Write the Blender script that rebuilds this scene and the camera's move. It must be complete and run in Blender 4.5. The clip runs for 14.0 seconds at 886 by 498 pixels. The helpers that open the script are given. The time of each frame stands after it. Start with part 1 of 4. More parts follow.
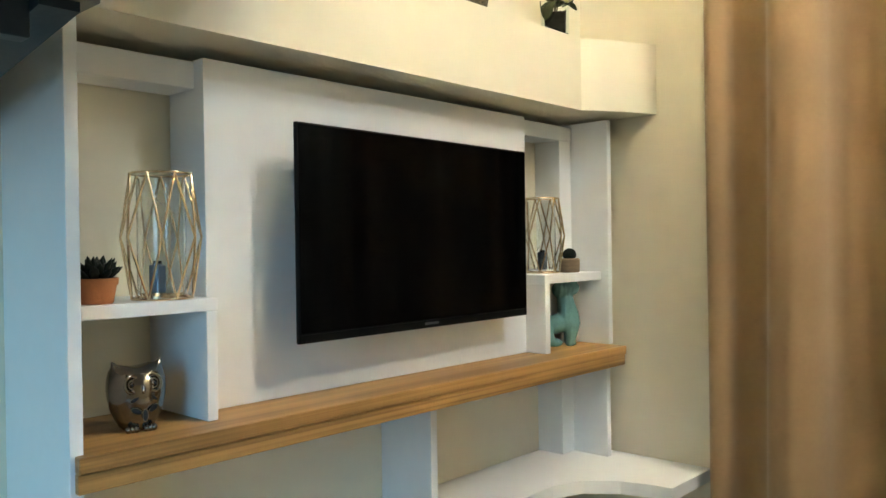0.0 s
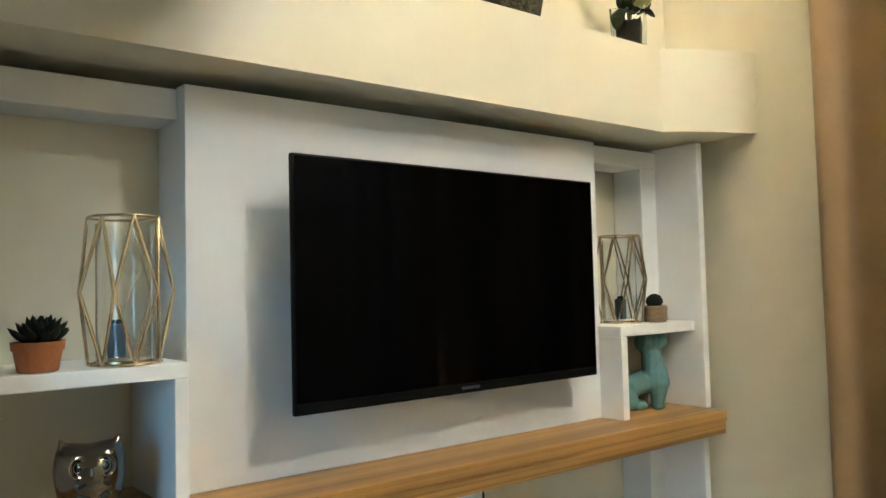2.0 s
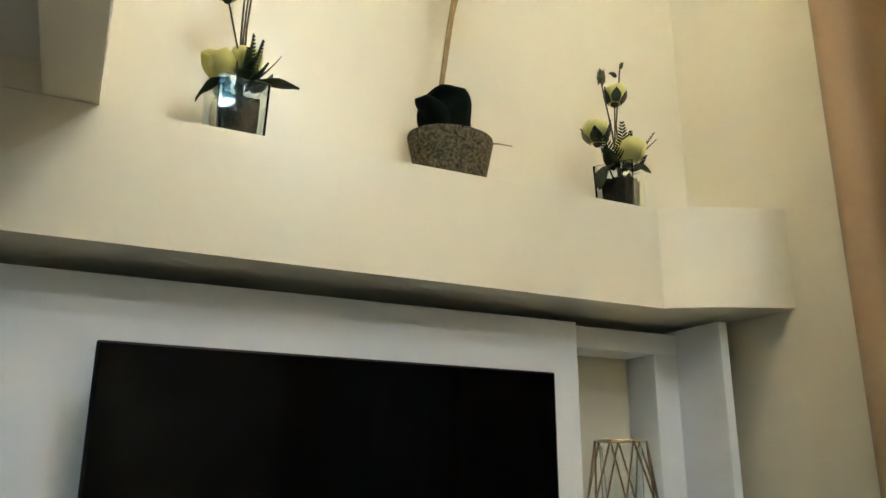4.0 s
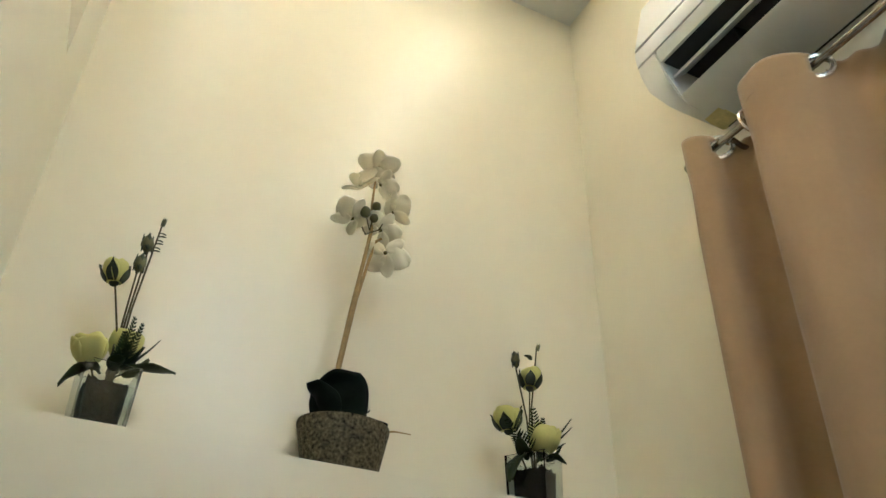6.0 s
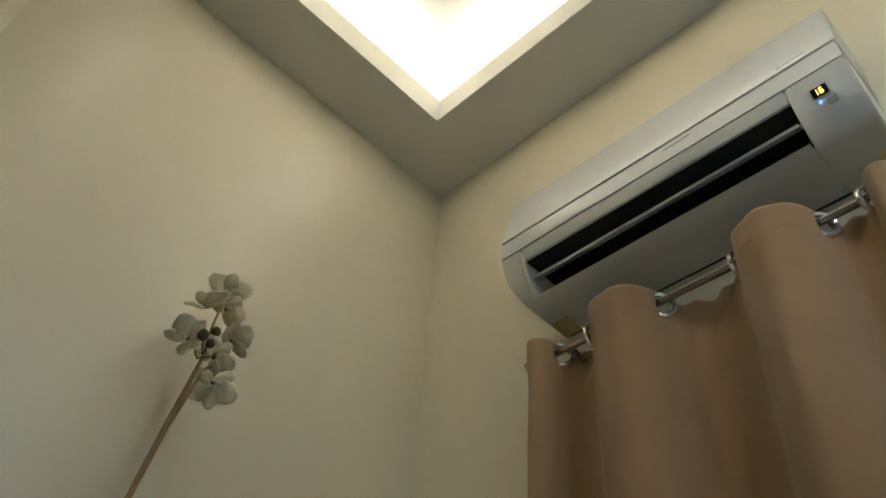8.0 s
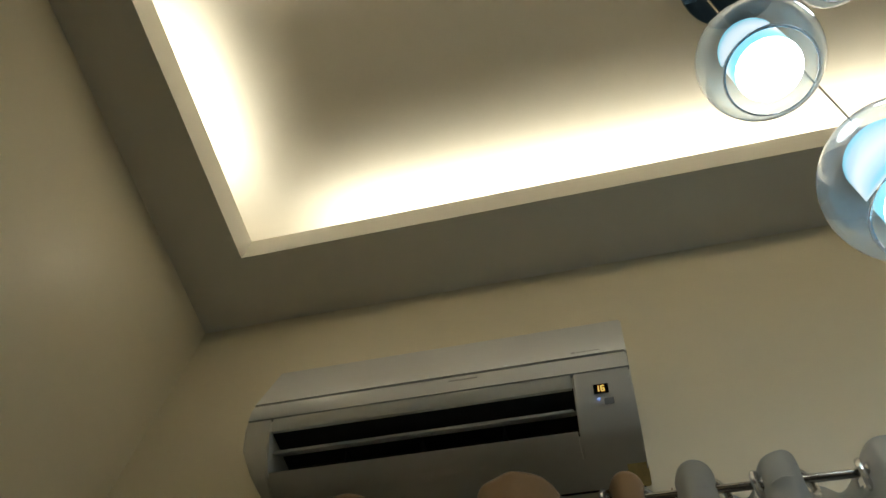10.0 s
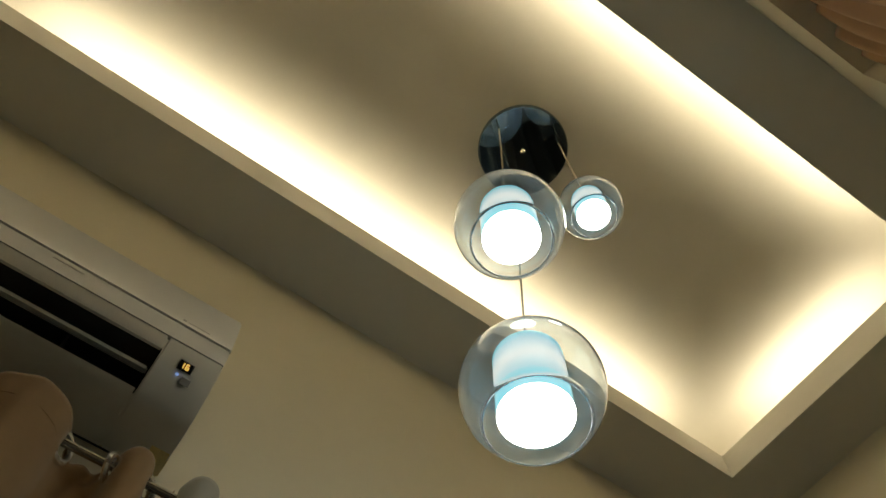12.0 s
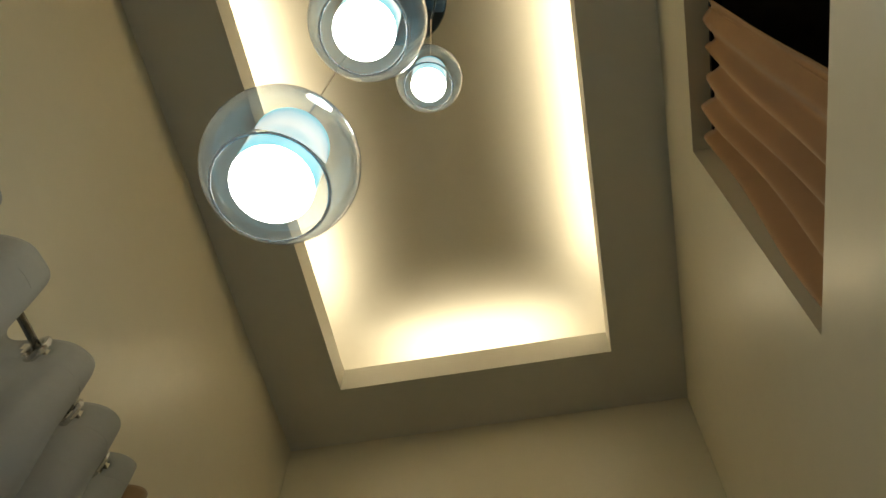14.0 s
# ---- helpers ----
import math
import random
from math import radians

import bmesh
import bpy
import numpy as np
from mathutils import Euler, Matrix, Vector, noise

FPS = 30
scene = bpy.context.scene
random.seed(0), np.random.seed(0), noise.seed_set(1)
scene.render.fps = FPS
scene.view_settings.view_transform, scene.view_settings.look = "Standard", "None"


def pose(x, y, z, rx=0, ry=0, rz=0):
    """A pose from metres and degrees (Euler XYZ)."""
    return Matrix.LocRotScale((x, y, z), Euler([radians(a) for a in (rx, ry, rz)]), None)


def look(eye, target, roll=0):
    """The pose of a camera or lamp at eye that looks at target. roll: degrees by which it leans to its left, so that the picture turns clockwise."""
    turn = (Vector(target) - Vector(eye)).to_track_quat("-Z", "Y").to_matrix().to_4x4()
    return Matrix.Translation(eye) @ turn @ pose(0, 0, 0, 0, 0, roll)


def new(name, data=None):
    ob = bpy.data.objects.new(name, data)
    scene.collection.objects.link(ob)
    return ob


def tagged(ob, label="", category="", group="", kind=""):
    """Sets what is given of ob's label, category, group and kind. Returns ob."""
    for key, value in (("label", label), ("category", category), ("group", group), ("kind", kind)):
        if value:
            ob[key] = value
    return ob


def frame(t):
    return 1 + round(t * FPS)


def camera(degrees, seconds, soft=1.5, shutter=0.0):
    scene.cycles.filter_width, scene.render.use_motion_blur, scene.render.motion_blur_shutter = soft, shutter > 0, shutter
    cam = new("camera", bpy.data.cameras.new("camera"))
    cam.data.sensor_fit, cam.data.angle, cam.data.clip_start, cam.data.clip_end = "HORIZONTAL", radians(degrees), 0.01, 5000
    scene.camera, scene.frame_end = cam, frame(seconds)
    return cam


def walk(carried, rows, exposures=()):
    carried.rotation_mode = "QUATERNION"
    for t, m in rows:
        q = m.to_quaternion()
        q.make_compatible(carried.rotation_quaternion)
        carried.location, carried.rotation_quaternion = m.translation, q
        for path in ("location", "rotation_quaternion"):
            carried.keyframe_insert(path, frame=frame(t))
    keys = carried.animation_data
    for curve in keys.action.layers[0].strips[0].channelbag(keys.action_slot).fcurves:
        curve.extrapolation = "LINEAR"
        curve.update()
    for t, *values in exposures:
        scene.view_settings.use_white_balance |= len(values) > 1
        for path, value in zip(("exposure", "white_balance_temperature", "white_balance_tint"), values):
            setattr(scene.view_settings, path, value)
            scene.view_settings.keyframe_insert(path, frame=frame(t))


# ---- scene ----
cam = camera(58.6, 14.0)

PATH = [
    (0, (-2.157, -1.367, 1.526), (-0.68, -0.018, 1.514), -0.8),
    (0.5, (-2.144, -1.381, 1.535), (-0.716, 0.016, 1.641), -1.2),
    (1, (-2.083, -1.343, 1.537), (-0.675, 0.071, 1.668), -1.5),
    (1.5, (-1.978, -1.29, 1.539), (-0.606, 0.16, 1.664), -2.1),
    (2, (-1.835, -1.295, 1.542), (-0.589, 0.267, 1.635), -1.4),
    (2.2, (-1.767, -1.318, 1.55), (-0.587, 0.292, 1.665), -1.2),
    (4.3, (-1.226, -1.303, 1.607), (-0.431, 0.418, 2.244), 0.1),
    (4.5, (-1.193, -1.311, 1.623), (-0.445, 0.409, 2.315), 0.1),
    (5, (-1.118, -1.348, 1.646), (-0.448, 0.34, 2.485), -0.1),
    (5.5, (-1.082, -1.361, 1.658), (-0.391, 0.232, 2.652), 0.0),
    (6, (-1.09, -1.358, 1.678), (-0.368, 0.133, 2.799), 1.4),
    (6.5, (-1.12, -1.346, 1.692), (-0.35, 0.032, 2.92), 1.9),
    (7, (-1.123, -1.339, 1.703), (-0.289, -0.066, 3.0), 2.7),
    (7.5, (-1.13, -1.34, 1.711), (-0.239, -0.16, 3.058), 4.0),
    (8, (-1.146, -1.332, 1.719), (-0.207, -0.269, 3.129), 5.5),
    (8.5, (-1.157, -1.314, 1.726), (-0.199, -0.417, 3.236), 7.3),
    (9, (-1.181, -1.296, 1.73), (-0.228, -0.58, 3.337), 8.6),
    (9.2, (-1.179, -1.279, 1.731), (-0.237, -0.631, 3.372), 8.9),
    (11.5, (-1.091, -1.187, 1.74), (-0.315, -1.386, 3.573), 6.4),
    (12, (-1.092, -1.144, 1.731), (-0.407, -1.588, 3.557), 2.1),
    (12.5, (-1.035, -1.113, 1.744), (-0.468, -1.737, 3.558), -1.7),
    (13, (-1.004, -1.116, 1.738), (-0.502, -1.879, 3.518), -1.5),
    (13.5, (-0.943, -1.176, 1.734), (-0.525, -2.068, 3.475), 0.2),
    (14, (-0.884, -1.266, 1.71), (-0.682, -2.221, 3.456), 1.4),
]
E0 = [(0, 2.31, 6550, 10), (0.5, 2.14, 6500, 10), (1.5, 2.14, 6550, 10), (2.2, 2.12, 6500, 10), (4.3, 1.46, 6050, 9), (5.5, 1.15, 5950, 9), (6.5, 0.88, 5650, 9), (7.0, 0.42, 5700, 9),
      (7.5, 0.13, 5720, 9), (9.0, -0.82, 5850, 8), (11.5, -1.68, 7450, 8), (14.0, -1.48, 7700, 7)]
walk(cam, [(t, look(eye, target, roll)) for t, eye, target, roll in PATH], E0)

# ---- plan, metres: x = 0 east wall, y = 0 upper north wall, z = 0 floor ----
WEST, SOUTH, FAR = -1.335, -3.035, -3.1      # outer side of the upper west wall, south wall, west end under the loft
CEIL, LIP, TOP, LOFT = 3.703, 3.806, 3.955, 2.107
BACK = 0.08                                   # lower north wall
CX0, CX1, CY0, CY1 = -1.10, -0.232, -2.808, -0.214   # opening of the ceiling tray

# ---- light ----
world = bpy.data.worlds.new("world")
scene.world = world
world.use_nodes = True
wn = world.node_tree
sky = wn.nodes.new("ShaderNodeTexSky")
sky.sky_type, sky.sun_disc, sky.sun_elevation, sky.sun_rotation = "NISHITA", False, radians(8), radians(200)
wn.nodes["Background"].inputs[1].default_value = 0.06
wn.links.new(sky.outputs[0], wn.nodes["Background"].inputs[0])


def area(name, m, sx, sy, watts, color, spread=180):
    d = bpy.data.lights.new(name, "AREA")
    d.shape, d.size, d.size_y, d.energy, d.color, d.spread = "RECTANGLE", sx, sy, watts, color, radians(spread)
    ob = new(name, d)
    ob.matrix_world = m
    return ob


WARM = (1.0, 0.925, 0.75)
COVE = 10.5      # watts a metre of the hidden strips
LX, LY = CX1 - CX0 - 0.34, CY1 - CY0 - 0.40
area("cove_light", pose(CX1 + 0.065, (CY0 + CY1) / 2, CEIL + 0.062, 180, 0, 0), 0.075, LY, COVE * LY, WARM)
area("cove_light", pose(CX0 - 0.065, (CY0 + CY1) / 2, CEIL + 0.062, 180, 0, 0), 0.075, LY, COVE * LY, WARM)
area("cove_light", pose((CX0 + CX1) / 2, CY1 + 0.065, CEIL + 0.062, 180, 0, 0), LX, 0.075, COVE * LX, WARM)
area("cove_light", pose((CX0 + CX1) / 2, CY0 - 0.065, CEIL + 0.062, 180, 0, 0), LX, 0.075, COVE * LX, WARM)
area("window_daylight", pose(FAR + 0.28, -0.95, 1.45, 0, 0, 48) @ pose(0, 0, 0, 0, -70, 0), 1.0, 0.55, 0.75, (0.20, 0.62, 1.0), 84)


# ---- materials ----
def mat(name, color, rough=0.5, metal=0.0, var=0.06, scale=6.0, bump=0.0, bscale=60.0, spec=0.5, coat=0.0, random_tint=0.0, stretch=(1, 1, 1)):
    m = bpy.data.materials.new(name)
    m.use_nodes = True
    n, l = m.node_tree.nodes, m.node_tree.links
    b = n["Principled BSDF"]
    b.inputs["Roughness"].default_value, b.inputs["Metallic"].default_value = rough, metal
    b.inputs["Specular IOR Level"].default_value, b.inputs["Coat Weight"].default_value = spec, coat
    tc, mp = n.new("ShaderNodeTexCoord"), n.new("ShaderNodeMapping")
    mp.inputs["Scale"].default_value = stretch
    l.new(tc.outputs["Object"], mp.inputs[0])
    t1, t2 = n.new("ShaderNodeTexNoise"), n.new("ShaderNodeTexNoise")
    for t, s in ((t1, scale), (t2, scale * 9)):
        t.inputs["Scale"].default_value, t.inputs["Detail"].default_value = s, 5
        l.new(mp.outputs[0], t.inputs[0])
    add = n.new("ShaderNodeMath")
    add.operation = "MULTIPLY_ADD"
    add.inputs[1].default_value = 0.4
    l.new(t2.outputs[0], add.inputs[0])
    l.new(t1.outputs[0], add.inputs[2])
    ramp = n.new("ShaderNodeValToRGB")
    ramp.color_ramp.elements[0].position, ramp.color_ramp.elements[1].position = 0.45, 0.95
    ramp.color_ramp.elements[0].color = (*[c * (1 - var) for c in color], 1)
    ramp.color_ramp.elements[1].color = (*[min(1, c * (1 + var)) for c in color], 1)
    l.new(add.outputs[0], ramp.inputs[0])
    out = ramp.outputs[0]
    if random_tint:
        oi, hs, mr = n.new("ShaderNodeNewGeometry"), n.new("ShaderNodeHueSaturation"), n.new("ShaderNodeMapRange")
        mr.inputs[3].default_value, mr.inputs[4].default_value = 1 - random_tint, 1 + random_tint
        l.new(oi.outputs["Random Per Island"], mr.inputs[0])
        l.new(mr.outputs[0], hs.inputs["Value"])
        l.new(out, hs.inputs["Color"])
        out = hs.outputs[0]
    l.new(out, b.inputs["Base Color"])
    rr = n.new("ShaderNodeMapRange")
    rr.inputs[3].default_value, rr.inputs[4].default_value = rough * 0.88, min(1, rough * 1.12)
    l.new(t1.outputs[0], rr.inputs[0])
    l.new(rr.outputs[0], b.inputs["Roughness"])
    if bump:
        t3, bp = n.new("ShaderNodeTexNoise"), n.new("ShaderNodeBump")
        t3.inputs["Scale"].default_value, t3.inputs["Detail"].default_value = bscale, 4
        bp.inputs["Strength"].default_value, bp.inputs["Distance"].default_value = bump, 0.004
        l.new(mp.outputs[0], t3.inputs[0])
        l.new(t3.outputs[0], bp.inputs["Height"])
        l.new(bp.outputs[0], b.inputs["Normal"])
    return m


def glass(name, tint=(1, 1, 1), rough=0.0):
    m = bpy.data.materials.new(name)
    m.use_nodes = True
    b = m.node_tree.nodes["Principled BSDF"]
    b.inputs["Base Color"].default_value = (*tint, 1)
    b.inputs["Transmission Weight"].default_value, b.inputs["Roughness"].default_value, b.inputs["IOR"].default_value = 1, rough, 1.45
    return m


def glow(name, color, strength):
    m = bpy.data.materials.new(name)
    m.use_nodes = True
    b = m.node_tree.nodes["Principled BSDF"]
    b.inputs["Base Color"].default_value = (0.9, 0.9, 0.9, 1)
    b.inputs["Emission Color"].default_value, b.inputs["Emission Strength"].default_value = (*color, 1), strength
    return m


def wood_material():
    m = mat("striped_wood", (0.42, 0.236, 0.084), 0.42, var=0.12, scale=3, bump=0.06, bscale=40, stretch=(0.3, 6, 6))
    n, l = m.node_tree.nodes, m.node_tree.links
    tc, mp, w = n.new("ShaderNodeTexCoord"), n.new("ShaderNodeMapping"), n.new("ShaderNodeTexNoise")
    mp.inputs["Scale"].default_value = (0.35, 16, 55)
    w.inputs["Scale"].default_value, w.inputs["Detail"].default_value = 1.6, 4
    ramp, mix = n.new("ShaderNodeValToRGB"), n.new("ShaderNodeMix")
    e = ramp.color_ramp.elements
    e[0].position, e[1].position = 0.38, 0.64
    e[0].color, e[1].color = (0.42, 0.34, 0.25, 1), (1.15, 1.10, 1.0, 1)
    mix.data_type, mix.blend_type, mix.inputs[0].default_value = "RGBA", "MULTIPLY", 0.78
    src = n["Principled BSDF"].inputs["Base Color"].links[0].from_socket
    l.new(tc.outputs["Object"], mp.inputs[0])
    l.new(mp.outputs[0], w.inputs[0])
    l.new(w.outputs[0], ramp.inputs[0])
    l.new(src, mix.inputs[6])
    l.new(ramp.outputs[0], mix.inputs[7])
    l.new(mix.outputs[2], n["Principled BSDF"].inputs["Base Color"])
    return m


def cloth_material(name, color, trans=0.0, rough=0.9):
    m = mat(name, color, rough, var=0.07, scale=9, bump=0.25, bscale=700, spec=0.2)
    b = m.node_tree.nodes["Principled BSDF"]
    b.inputs["Sheen Weight"].default_value = 0.25
    if trans:
        n, l = m.node_tree.nodes, m.node_tree.links
        tr, ts, mix, mix2 = n.new("ShaderNodeBsdfTransparent"), n.new("ShaderNodeBsdfTranslucent"), n.new("ShaderNodeMixShader"), n.new("ShaderNodeMixShader")
        ts.inputs[0].default_value = (*color, 1)
        mix.inputs[0].default_value, mix2.inputs[0].default_value = 0.4, trans
        l.new(b.outputs[0], mix.inputs[1])
        l.new(ts.outputs[0], mix.inputs[2])
        l.new(mix.outputs[0], mix2.inputs[1])
        l.new(tr.outputs[0], mix2.inputs[2])
        l.new(mix2.outputs[0], n["Material Output"].inputs[0])
    return m


WALL = mat("cream_wall_paint", (0.74, 0.675, 0.525), 0.32, var=0.03, scale=2.2, bump=0.05, bscale=35, spec=0.5)
CEILING = mat("ceiling_paint", (0.70, 0.675, 0.615), 0.75, var=0.03, scale=2.5, bump=0.04, bscale=50, spec=0.2)
WHITE = mat("white_laminate", (0.80, 0.80, 0.79), 0.38, var=0.025, scale=4, bump=0.02, bscale=90)
WOOD = wood_material()
FLOOR = mat("floor_tile", (0.54, 0.49, 0.42), 0.3, var=0.1, scale=3, bump=0.03)
SCREEN = mat("screen_black", (0.001, 0.001, 0.001), 0.08, var=0.05, spec=0.07)
BLACK = mat("black_plastic", (0.003, 0.003, 0.003), 0.45, var=0.1, spec=0.12, bump=0.05, bscale=300)
STEEL = mat("dark_steel", (0.018, 0.024, 0.028), 0.5, metal=0.3, var=0.25, scale=12, bump=0.1)
TREAD = mat("grey_brown_board", (0.20, 0.165, 0.13), 0.55, var=0.15, scale=5, bump=0.08, stretch=(1, 5, 5))
CHROME = mat("chrome", (0.88, 0.87, 0.85), 0.18, metal=1.0, var=0.05)
RING = mat("bright_ring_metal", (0.85, 0.84, 0.82), 0.2, metal=0.8, var=0.05)
ROD = mat("brushed_steel_rod", (0.34, 0.32, 0.29), 0.16, metal=1.0, var=0.15, scale=20)
GOLD = mat("champagne_gold_wire", (0.66, 0.53, 0.36), 0.25, metal=1.0, var=0.12, scale=30)
TERRACOTTA = mat("terracotta", (0.44, 0.16, 0.06), 0.85, var=0.15, scale=25, bump=0.2, bscale=160)
SOIL = mat("dark_soil", (0.014, 0.010, 0.006), 0.98, spec=0.03, var=0.6, scale=80, bump=0.8, bscale=220)
SUCCULENT = mat("dark_succulent", (0.010, 0.014, 0.009), 0.6, spec=0.2, var=0.3, scale=40, random_tint=0.3)
SILVER = mat("silver_glaze", (0.27, 0.245, 0.215), 0.13, metal=1.0, var=0.12, scale=18)
HOLE = mat("hole_shade_and_pupil_dark", (0.01, 0.009, 0.008), 0.8)
TEAL = mat("teal_glaze", (0.15, 0.32, 0.31), 0.16, var=0.18, scale=22, spec=0.6, coat=0.5)
AC_WHITE = mat("aircon_plastic", (0.58, 0.575, 0.565), 0.42, var=0.02, scale=5, spec=0.45, coat=0.35)
AC_GREY = mat("aircon_grey_plastic", (0.74, 0.72, 0.67), 0.35, var=0.03, scale=5)
SLOT = mat("vent_shade_and_seam_dark", (0.012, 0.012, 0.012), 0.7, var=0.2)
YELLOW = mat("aged_tape", (0.72, 0.60, 0.27), 0.7, var=0.2, scale=40)
TAN = cloth_material("tan_curtain_cloth", (0.335, 0.215, 0.110))
SHEER = cloth_material("sheer_white_cloth", (0.60, 0.60, 0.57), 0.40)
ORANGE = cloth_material("orange_tan_cloth", (0.45, 0.255, 0.12))
STONE = mat("speckled_stone", (0.095, 0.078, 0.046), 0.85, spec=0.2, var=1.0, scale=170, bump=0.5, bscale=250)
GLASS = glass("clear_glass", (0.97, 0.99, 0.98))
VASE_GLASS = glass("vase_glass", (0.90, 0.95, 0.94))
VASE_GLASS.node_tree.nodes["Principled BSDF"].inputs["IOR"].default_value = 1.3
# Clear globes made partly diffuse, which puts the lamps' glow haze into the glass.
GLOBE = glass("glow_hazed_globe_glass", (0.90, 0.96, 1.0))
GLOBE.node_tree.nodes["Principled BSDF"].inputs["Transmission Weight"].default_value = 0.89
GLOBE.node_tree.nodes["Principled BSDF"].inputs["IOR"].default_value = 1.38
LEAF = mat("green_leaf", (0.026, 0.036, 0.011), 0.5, spec=0.2, var=0.3, scale=30, random_tint=0.25)
DARK_LEAF = mat("dark_orchid_leaf", (0.006, 0.010, 0.006), 0.75, var=0.3, scale=20, spec=0.15)
FERN = mat("fern_green", (0.014, 0.025, 0.008), 0.6, spec=0.2, var=0.3, scale=30, random_tint=0.3)
STEM = mat("brown_green_stem", (0.055, 0.045, 0.014), 0.7, var=0.3, scale=40, bump=0.2)
TAN_STEM = mat("tan_orchid_stem", (0.32, 0.21, 0.08), 0.7, var=0.25, scale=30, bump=0.2)
BUD = mat("olive_bud", (0.09, 0.085, 0.025), 0.6, var=0.3, scale=40)
SEPAL = mat("dark_sepal", (0.03, 0.038, 0.014), 0.65, var=0.3, scale=50)
BLUE_LABEL = mat("blue_grey_battery_case", (0.055, 0.075, 0.095), 0.4, var=0.15, scale=30)
MIRROR = mat("mirror_plate", (0.17, 0.25, 0.32), 0.03, metal=1.0, var=0.02)
CORD = mat("clear_grey_cord", (0.42, 0.38, 0.32), 0.5, var=0.1)
WOODY = mat("small_wooden_pot", (0.23, 0.15, 0.085), 0.75, var=0.3, scale=35, bump=0.2, stretch=(1, 1, 4))
LOFT_SHADE = mat("loft_wall_shade_colour", (0.10, 0.085, 0.07), 0.9, var=0.1)
LED = glow("led_strip", (1.0, 0.86, 0.62), 6.0)
LAMP = glow("frosted_lamp", (0.44, 0.82, 0.95), 3.2)
RIM = glass("rim_glass", (0.35, 0.48, 0.55))
LAMP_END = glow("lamp_end", (0.88, 0.96, 1.0), 48.0)
DIGIT = glow("amber_digit", (1.0, 0.55, 0.08), 3.0)
BLUE_DOT = glow("blue_indicator", (0.1, 0.3, 1.0), 4.0)


def tube_glow(m):
    """The frosted tube is whitest at half its height, where the bulb sits behind it."""
    n, l = m.node_tree.nodes, m.node_tree.links
    tc, sep, ramp = n.new("ShaderNodeTexCoord"), n.new("ShaderNodeSeparateXYZ"), n.new("ShaderNodeValToRGB")
    e = ramp.color_ramp.elements
    e[0].position, e[1].position = 0.0, 1.0
    e[0].color, e[1].color = (0.17, 0.60, 0.80, 1), (0.17, 0.60, 0.80, 1)
    e.new(0.6).color = (1.0, 1.0, 1.0, 1)
    e.new(0.22).color = (0.22, 0.66, 0.84, 1)
    n["Principled BSDF"].inputs["Base Color"].default_value = (0.25, 0.28, 0.30, 1)
    l.new(tc.outputs["Generated"], sep.inputs[0])
    l.new(sep.outputs[2], ramp.inputs[0])
    l.new(ramp.outputs[0], n["Principled BSDF"].inputs["Emission Color"])


tube_glow(LAMP)


def petal_material(name, color, trans):
    m = mat(name, color, 0.6, var=0.1, scale=25, bump=0.08, bscale=90, spec=0.25, random_tint=0.08)
    n, l = m.node_tree.nodes, m.node_tree.links
    b, ts, mix = n["Principled BSDF"], n.new("ShaderNodeBsdfTranslucent"), n.new("ShaderNodeMixShader")
    ts.inputs[0].default_value = (*color, 1)
    mix.inputs[0].default_value = trans
    l.new(b.outputs[0], mix.inputs[1])
    l.new(ts.outputs[0], mix.inputs[2])
    l.new(mix.outputs[0], n["Material Output"].inputs[0])
    return m


ROSE = petal_material("lime_rose_petal", (0.66, 0.62, 0.23), 0.32)
ORCHID = petal_material("white_orchid_petal", (0.84, 0.80, 0.69), 0.62)


# ---- builders ----
def thing(name, at=(0, 0, 0), label="", category="", group="", kind="", turn=0):
    ob = new(name)
    ob.empty_display_size = 0.05
    ob.matrix_world = pose(*at, 0, 0, turn)
    return tagged(ob, label, category, group, kind)


def mesh_of(name, bm, material, smooth=False):
    bmesh.ops.recalc_face_normals(bm, faces=bm.faces)
    me = bpy.data.meshes.new(name)
    bm.to_mesh(me)
    bm.free()
    for m in material if isinstance(material, (list, tuple)) else (material,):
        me.materials.append(m)
    if smooth:
        me.polygons.foreach_set("use_smooth", [True] * len(me.polygons))
        if smooth != "all":
            me.set_sharp_from_angle(angle=radians(38))
    return me


def part(name, bm, material, parent, label="", smooth=False):
    ob = new(name, mesh_of(name, bm, material, smooth))
    ob.parent = parent
    return tagged(ob, label)


def solid(name, bm, material, label="", category="", kind="", group="", smooth=False):
    return tagged(new(name, mesh_of(name, bm, material, smooth)), label, category, group, kind)


def box(bm, x0, x1, y0, y1, z0, z1, bevel=0.0, mi=0):
    m = Matrix.Translation(((x0 + x1) / 2, (y0 + y1) / 2, (z0 + z1) / 2)) @ Matrix.Diagonal((x1 - x0, y1 - y0, z1 - z0, 1))
    g = bmesh.ops.create_cube(bm, size=1, matrix=m)
    fs = {f for v in g["verts"] for f in v.link_faces}
    for f in fs:
        f.material_index = mi
    if bevel:
        es = {e for v in g["verts"] for e in v.link_edges}
        bmesh.ops.bevel(bm, geom=list(es), offset=bevel, segments=2, profile=0.5, affect="EDGES")
    return bm


def boxes(*rows, bevel=0.002):
    bm = bmesh.new()
    for r in rows:
        box(bm, *r, bevel=bevel)
    return bm


